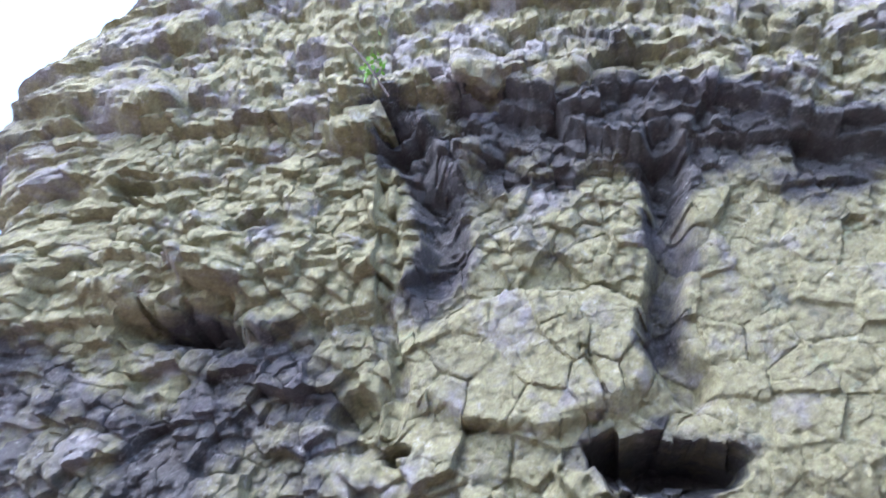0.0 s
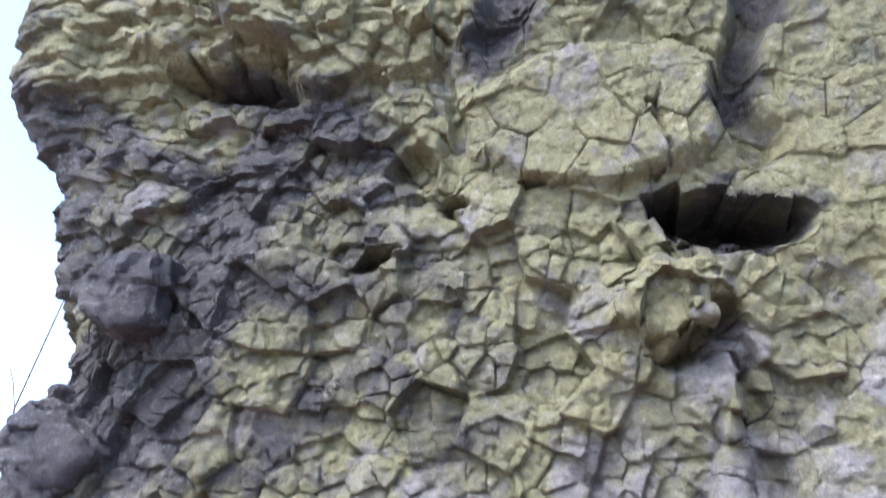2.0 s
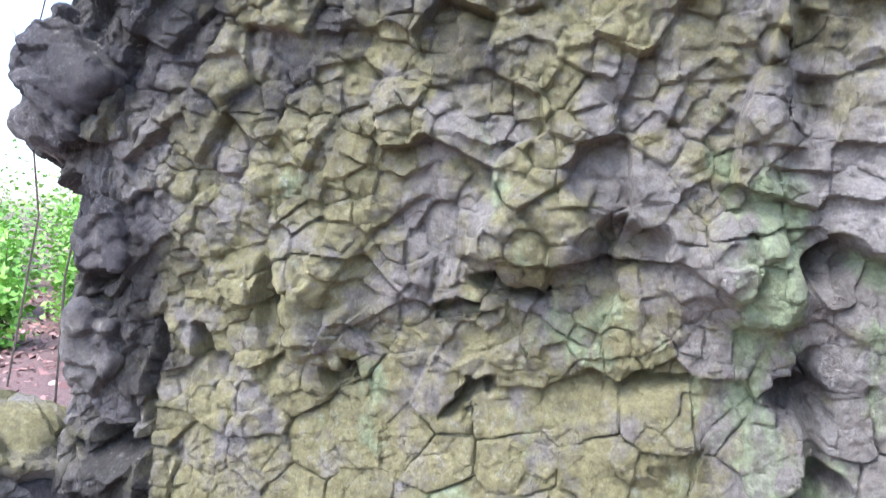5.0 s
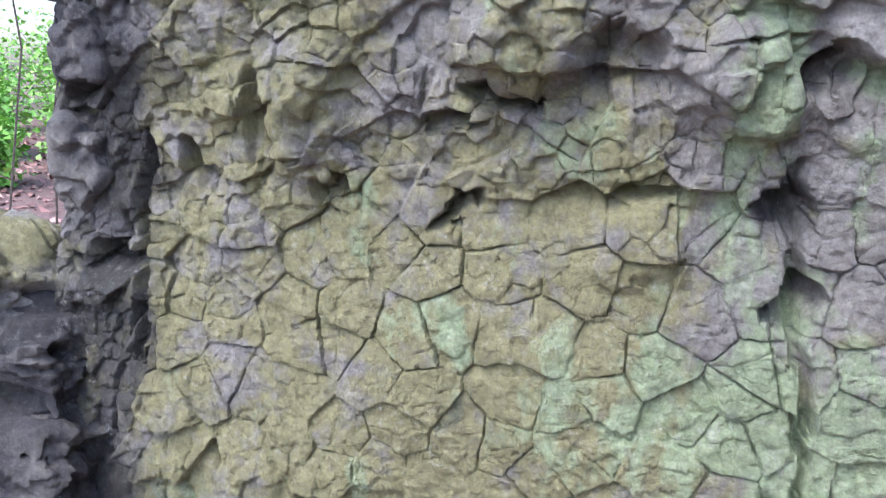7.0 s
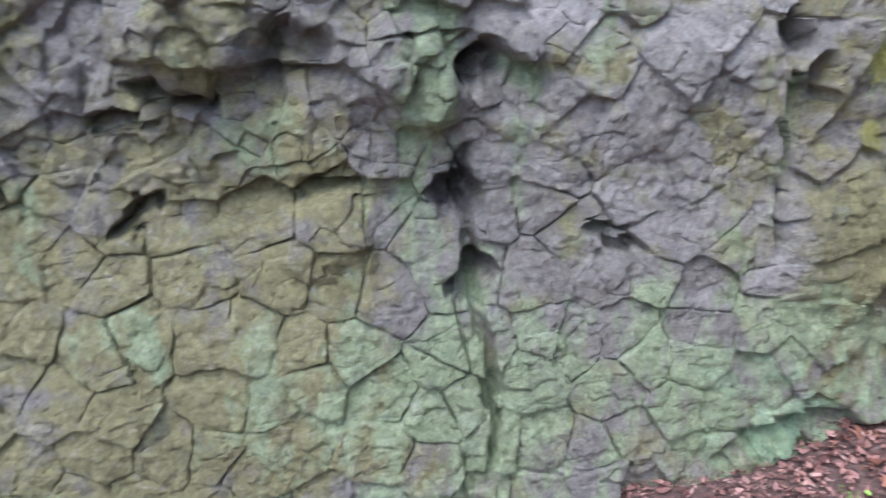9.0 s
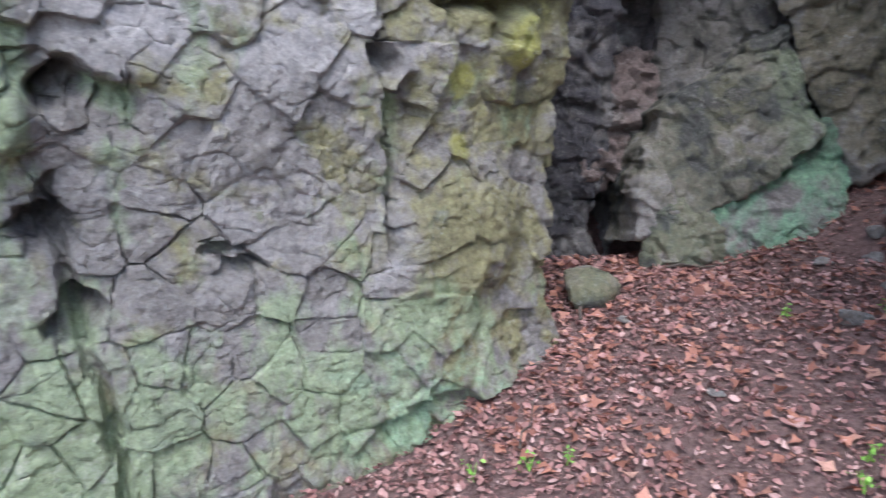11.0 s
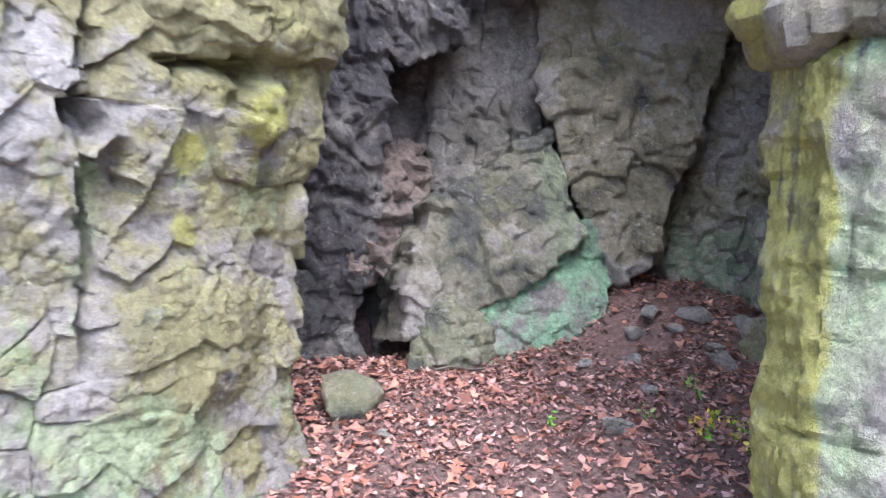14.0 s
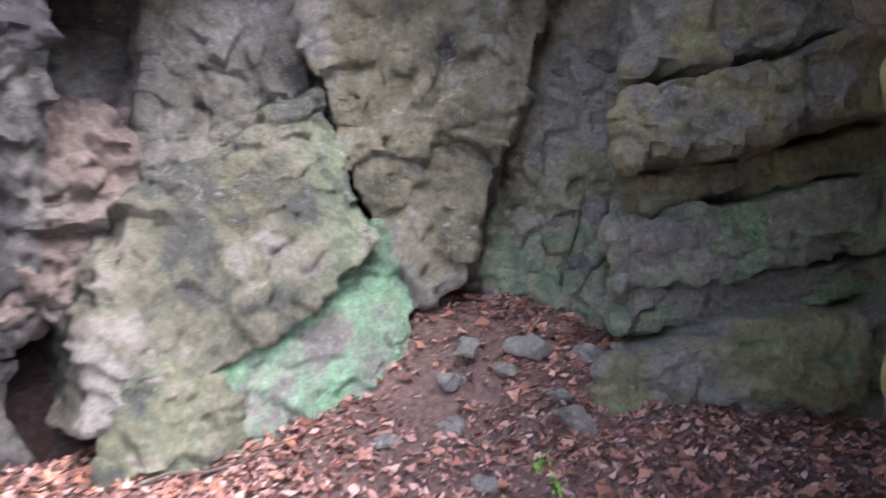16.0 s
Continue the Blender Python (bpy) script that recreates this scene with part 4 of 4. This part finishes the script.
def litter(count, box, sizes, seed, tilt=0.34, keep=None):
    rng = np.random.default_rng(seed)
    x, y = rng.uniform(box[0], box[1], count), rng.uniform(box[2], box[3], count)
    if keep:
        ok = rng.random(count) < keep(x, y)
        x, y = x[ok], y[ok]
    n = len(x)
    size = rng.uniform(*sizes, n) * rng.choice((1.0, 0.6), n)
    z = ground_z(x, y) + 0.008 + rng.uniform(0, 0.02, n)
    return np.stack((x, y, z, size, rng.uniform(0, 6.28, n), rng.normal(0, tilt, n), rng.normal(0, tilt, n)), -1)


def bank(x, y):
    """Leaves lie thick along the foot of the rock and thin on the trodden middle."""
    mid = blob(x, y, 3.4, 1.35, 1.3, 0.5, 10, 0.6)
    bare = blob(x, y, 4.98, 1.72, 0.42, 0.28, 0, 0.5)
    return np.clip(0.95 - 0.5 * mid - 0.7 * bare, 0.1, 1) * (1 - blob(x, y, 4.34, 3.17, 0.38, 0.37, 0, 0.12))


leaf_cloud("leaf_litter", litter(30000, (0.9, 5.6, -0.2, 3.4), (0.022, 0.056), 3, keep=bank), DRY_LEAF, "red-brown fallen beech leaves covering the ground", "leaf litter")
leaf_cloud("leaf_litter", litter(4200, (2.3, 5.7, 0.0, 3.3), (0.045, 0.085), 4, keep=bank), RUST_LEAF, "rusty fallen leaves along the rock foot", "leaf litter", True)
leaf_cloud("leaf_crumbs", litter(9000, (1.0, 5.3, -0.1, 2.7), (0.012, 0.03), 5, 0.3), DRY_LEAF, "crumbled leaf bits trodden into the soil", "leaf litter")
leaf_cloud("leaf_litter", litter(5200, (-14, -2.2, 3.5, 16), (0.08, 0.2), 6), DRY_LEAF, "fallen leaves on the forest floor", "leaf litter")


# ---- stones on the floor of the cleft ----
def stone(x, y, size, flat, seed, label, masks, sink=0.3, turn=0.0, corners=9):
    rng = np.random.default_rng(seed)
    z = float(ground_z(np.array([x]), np.array([y]))[0])
    points = []
    for _ in range(corners):
        d = Vector(rng.normal(size=3)).normalized()
        p = Matrix.Rotation(turn, 3, "Z") @ Vector((d.x * size[0], d.y * size[1], d.z * flat))
        points.append((x + p.x, y + p.y, z + flat * (1 - sink) + p.z))
    return rock("stone", points, label, "stone", seed, masks, max(0.006, min(size) * 0.07), 0.012, 0.012)


stone(3.45, 2.52, (0.21, 0.19), 0.12, 601, "rounded mossy stone half sunk in leaves", {"algae": 0.3, "lichen": 0.5, "dark": 0.3}, 0.52, 0.8, 26)
stone(4.78, 1.1, (0.12, 0.2), 0.06, 602, "flat pinkish grey stone lying on leaves", {"warm": 0.3, "lichen": -0.3})
stone(4.28, 0.52, (0.14, 0.12), 0.09, 603, "angular grey stone beside the pillar", {"lichen": -0.3})
stone(3.3, 2.16, (0.07, 0.05), 0.04, 604, "small grey stone among dry leaves", {"lichen": -0.3})
stone(3.8, 1.32, (0.09, 0.1), 0.05, 605, "grey stone sunk in the trodden soil", {"lichen": -0.3})
for k, (x, y, a) in enumerate(((5.1, 1.62, 0.1), (5.2, 1.35, 0.11), (5.05, 1.42, 0.07), (4.95, 1.6, 0.08), (5.3, 1.12, 0.09), (4.7, 1.55, 0.06), (5.0, 1.2, 0.07), (4.55, 1.75, 0.05), (4.4, 1.35, 0.045), (3.0, 1.5, 0.05))):
    tagged(stone(x, y, (a, a * 1.3), a * 0.45, 610 + k, "broken grey stone on the leaf slope", {"lichen": -0.2}, 0.3, k), group="broken stones on the slope")


# ---- sticks, sprigs, yellow leaves ----
def tube(bm, points, radii, sides=6):
    rings = []
    for k, p in enumerate(points):
        p = Vector(p)
        way = (Vector(points[min(k + 1, len(points) - 1)]) - Vector(points[max(k - 1, 0)])).normalized()
        side = way.orthogonal().normalized()
        over = way.cross(side)
        rings.append([bm.verts.new(p + radii[k] * (math.cos(6.283 * n / sides) * side + math.sin(6.283 * n / sides) * over)) for n in range(sides)])
    for lo, hi in zip(rings, rings[1:]):
        for n in range(sides):
            bm.faces.new((lo[n], lo[(n + 1) % sides], hi[(n + 1) % sides], hi[n]))
    bm.faces.new(rings[0][::-1])
    bm.faces.new(rings[-1])


def on_ground(x, y, up=0.0):
    return (x, y, float(ground_z(np.array([x]), np.array([y]))[0]) + up)


for ax, ay, bx, by, r in ((4.05, 2.42, 4.45, 2.1, 0.008), (3.2, 2.35, 3.55, 2.62, 0.01), (2.35, 1.95, 2.62, 2.1, 0.005), (4.55, 1.42, 4.8, 1.3, 0.006), (4.2, 0.95, 4.42, 0.9, 0.004), (3.55, 1.05, 3.78, 0.9, 0.004)):
    bm = bmesh.new()
    tube(bm, [on_ground(ax + (bx - ax) * k / 5, ay + (by - ay) * k / 5 + 0.012 * math.sin(k * 2.1), 0.03 + 0.01 * math.sin(k * 1.7)) for k in range(6)], [r * (1 - 0.12 * k) for k in range(6)])
    tagged(part("stick", bm, BARK), "thin dry stick lying on the leaves", "stick", "sticks on the ground")


def sprig(x, y, height, count, material, label, seed, base=None, leaf=0.03):
    """A small plant: bent stems with leaves."""
    rng = np.random.default_rng(seed)
    x0, y0, z0 = base or on_ground(x, y)
    root = new("plant")
    root.location = (x0, y0, z0)
    tagged(root, label, "plant")
    places = []
    for s in range(3):
        tip = Vector((rng.uniform(-0.5, 0.5) * height, rng.uniform(-0.5, 0.5) * height, height * rng.uniform(0.7, 1)))
        bm = bmesh.new()
        tube(bm, [tip * (k / 4) + Vector((0, 0, 0.1 * height * math.sin(k * 0.78))) for k in range(5)], [0.0025 - 0.0004 * k for k in range(5)], 5)
        part("stem", bm, GREEN_LEAF, root)
        for k in range(count):
            p = tip * rng.uniform(0.4, 1.05) + Vector(rng.normal(0, 0.2 * height, 3))
            places.append((*p, leaf * rng.uniform(0.7, 1.3), rng.uniform(0, 6.28), rng.normal(0, 0.6), rng.normal(0, 0.6)))
    new("foliage", leaf_mesh("foliage", places, material)).parent = root
    return root


for k, (x, y) in enumerate(((4.2, 1.0), (4.1, 0.85), (4.35, 0.8), (3.95, 0.95), (4.4, 1.1), (4.05, 1.25), (3.7, 1.55), (2.3, 1.85), (2.15, 2.0), (2.75, 0.85), (2.4, 1.75), (2.9, 0.9), (4.5, 1.2))):
    sprig(x, y, 0.07, 4, GREEN_LEAF, "small green seedling in the leaf litter", 700 + k, leaf=0.022)
for k, (x, y) in enumerate(((4.15, 0.98), (4.22, 0.92), (4.02, 0.86), (4.28, 1.02), (3.9, 0.78), (4.1, 1.06), (3.98, 1.0), (4.25, 0.78))):
    sprig(x, y, 0.045, 3, YELLOW_LEAF, "small yellow leaved plant on the cave floor", 730 + k, leaf=0.028)
sprig(0, 0, 0.22, 14, GREEN_LEAF, "bright green fern sprig rooted in a rock ledge", 750, (-0.3, 2.38, 4.8), 0.035)
sprig(0, 0, 0.04, 5, GREEN_LEAF, "tiny green sprig on the mossy slab", 751, (2.6, 0.25, 0.5), 0.014)
bm = bmesh.new()
tube(bm, [(-0.42, 2.32, 5.1), (-0.36, 2.3, 5.0), (-0.28, 2.3, 4.85), (-0.17, 2.36, 4.66)], [0.003, 0.004, 0.005, 0.006])
tagged(part("root", bm, BARK), "bare pale root hanging from the ledge", "root")


# ---- the wood beyond the corner ----
def shrub(x, y, height, seed, leaves=700):
    rng = np.random.default_rng(seed)
    root = new("shrub")
    root.location = on_ground(x, y)
    tagged(root, "young leafy shrub with bright green leaves", "shrub", "undergrowth of the wood")
    places = []
    for n in range(7):
        turn, lean = rng.uniform(0, 6.28), rng.uniform(0.1, 0.6)
        tip = Vector((math.cos(turn) * lean, math.sin(turn) * lean, rng.uniform(0.6, 1.0))) * height
        bm = bmesh.new()
        tube(bm, [tip * (t / 4) + Vector((0.05 * math.sin(t), 0, 0)) for t in range(5)], [0.014 - 0.0025 * t for t in range(5)], 5)
        part("stem", bm, BARK, root)
        for _ in range(leaves // 7):
            p = tip * rng.uniform(0.15, 1.05) + Vector(rng.normal(0, 0.16 * height, 3))
            places.append((p.x, p.y, max(p.z, 0.05), rng.uniform(0.09, 0.19), rng.uniform(0, 6.28), rng.normal(0, 0.5), rng.normal(0, 0.5)))
    new("foliage", leaf_mesh("foliage", places, GREEN_LEAF, True)).parent = root


for k, (x, y, h) in enumerate(((-5.6, 10.6, 0.9), (-7.4, 10.6, 1.1), (-7.0, 12.5, 1.4), (-9.0, 13.0, 1.7), (-5.9, 13.5, 1.6), (-9.6, 11.4, 1.3), (-8.2, 15.5, 2.0), (-11.0, 16.0, 2.0), (-10.2, 18.0, 2.4), (-13.0, 18.5, 2.4), (-12.0, 21.0, 2.8), (-15.0, 21.0, 2.8), (-7.6, 17.5, 2.2))):
    shrub(x, y, h, 800 + k, 1100)
for k, pts in enumerate((((-4.3, 7.2, -0.4), (-4.1, 7.0, 1.0), (-3.75, 6.9, 2.4), (-3.8, 6.9, 3.6), (-3.5, 6.8, 4.6)), ((-5.6, 8.4, -0.4), (-5.2, 8.3, 1.6), (-5.3, 8.2, 3.2), (-4.8, 8.0, 4.8)))):
    bm = bmesh.new()
    tube(bm, pts, [0.014 - 0.0025 * n for n in range(len(pts))], 5)
    root = tagged(part("sapling", bm, BARK), "thin bare sapling against the bright sky", "sapling")
    rng = np.random.default_rng(880 + k)
    for a in pts[2:]:
        bm = bmesh.new()
        tip = Vector(a) + Vector((rng.uniform(-0.8, 0.8), rng.uniform(-0.3, 0.3), rng.uniform(0.3, 0.8)))
        tube(bm, [Vector(a).lerp(tip, t / 3) + Vector((0, 0, 0.06 * t * (3 - t))) for t in range(4)], [0.006, 0.005, 0.004, 0.002], 5)
        part("twig", bm, BARK, root)
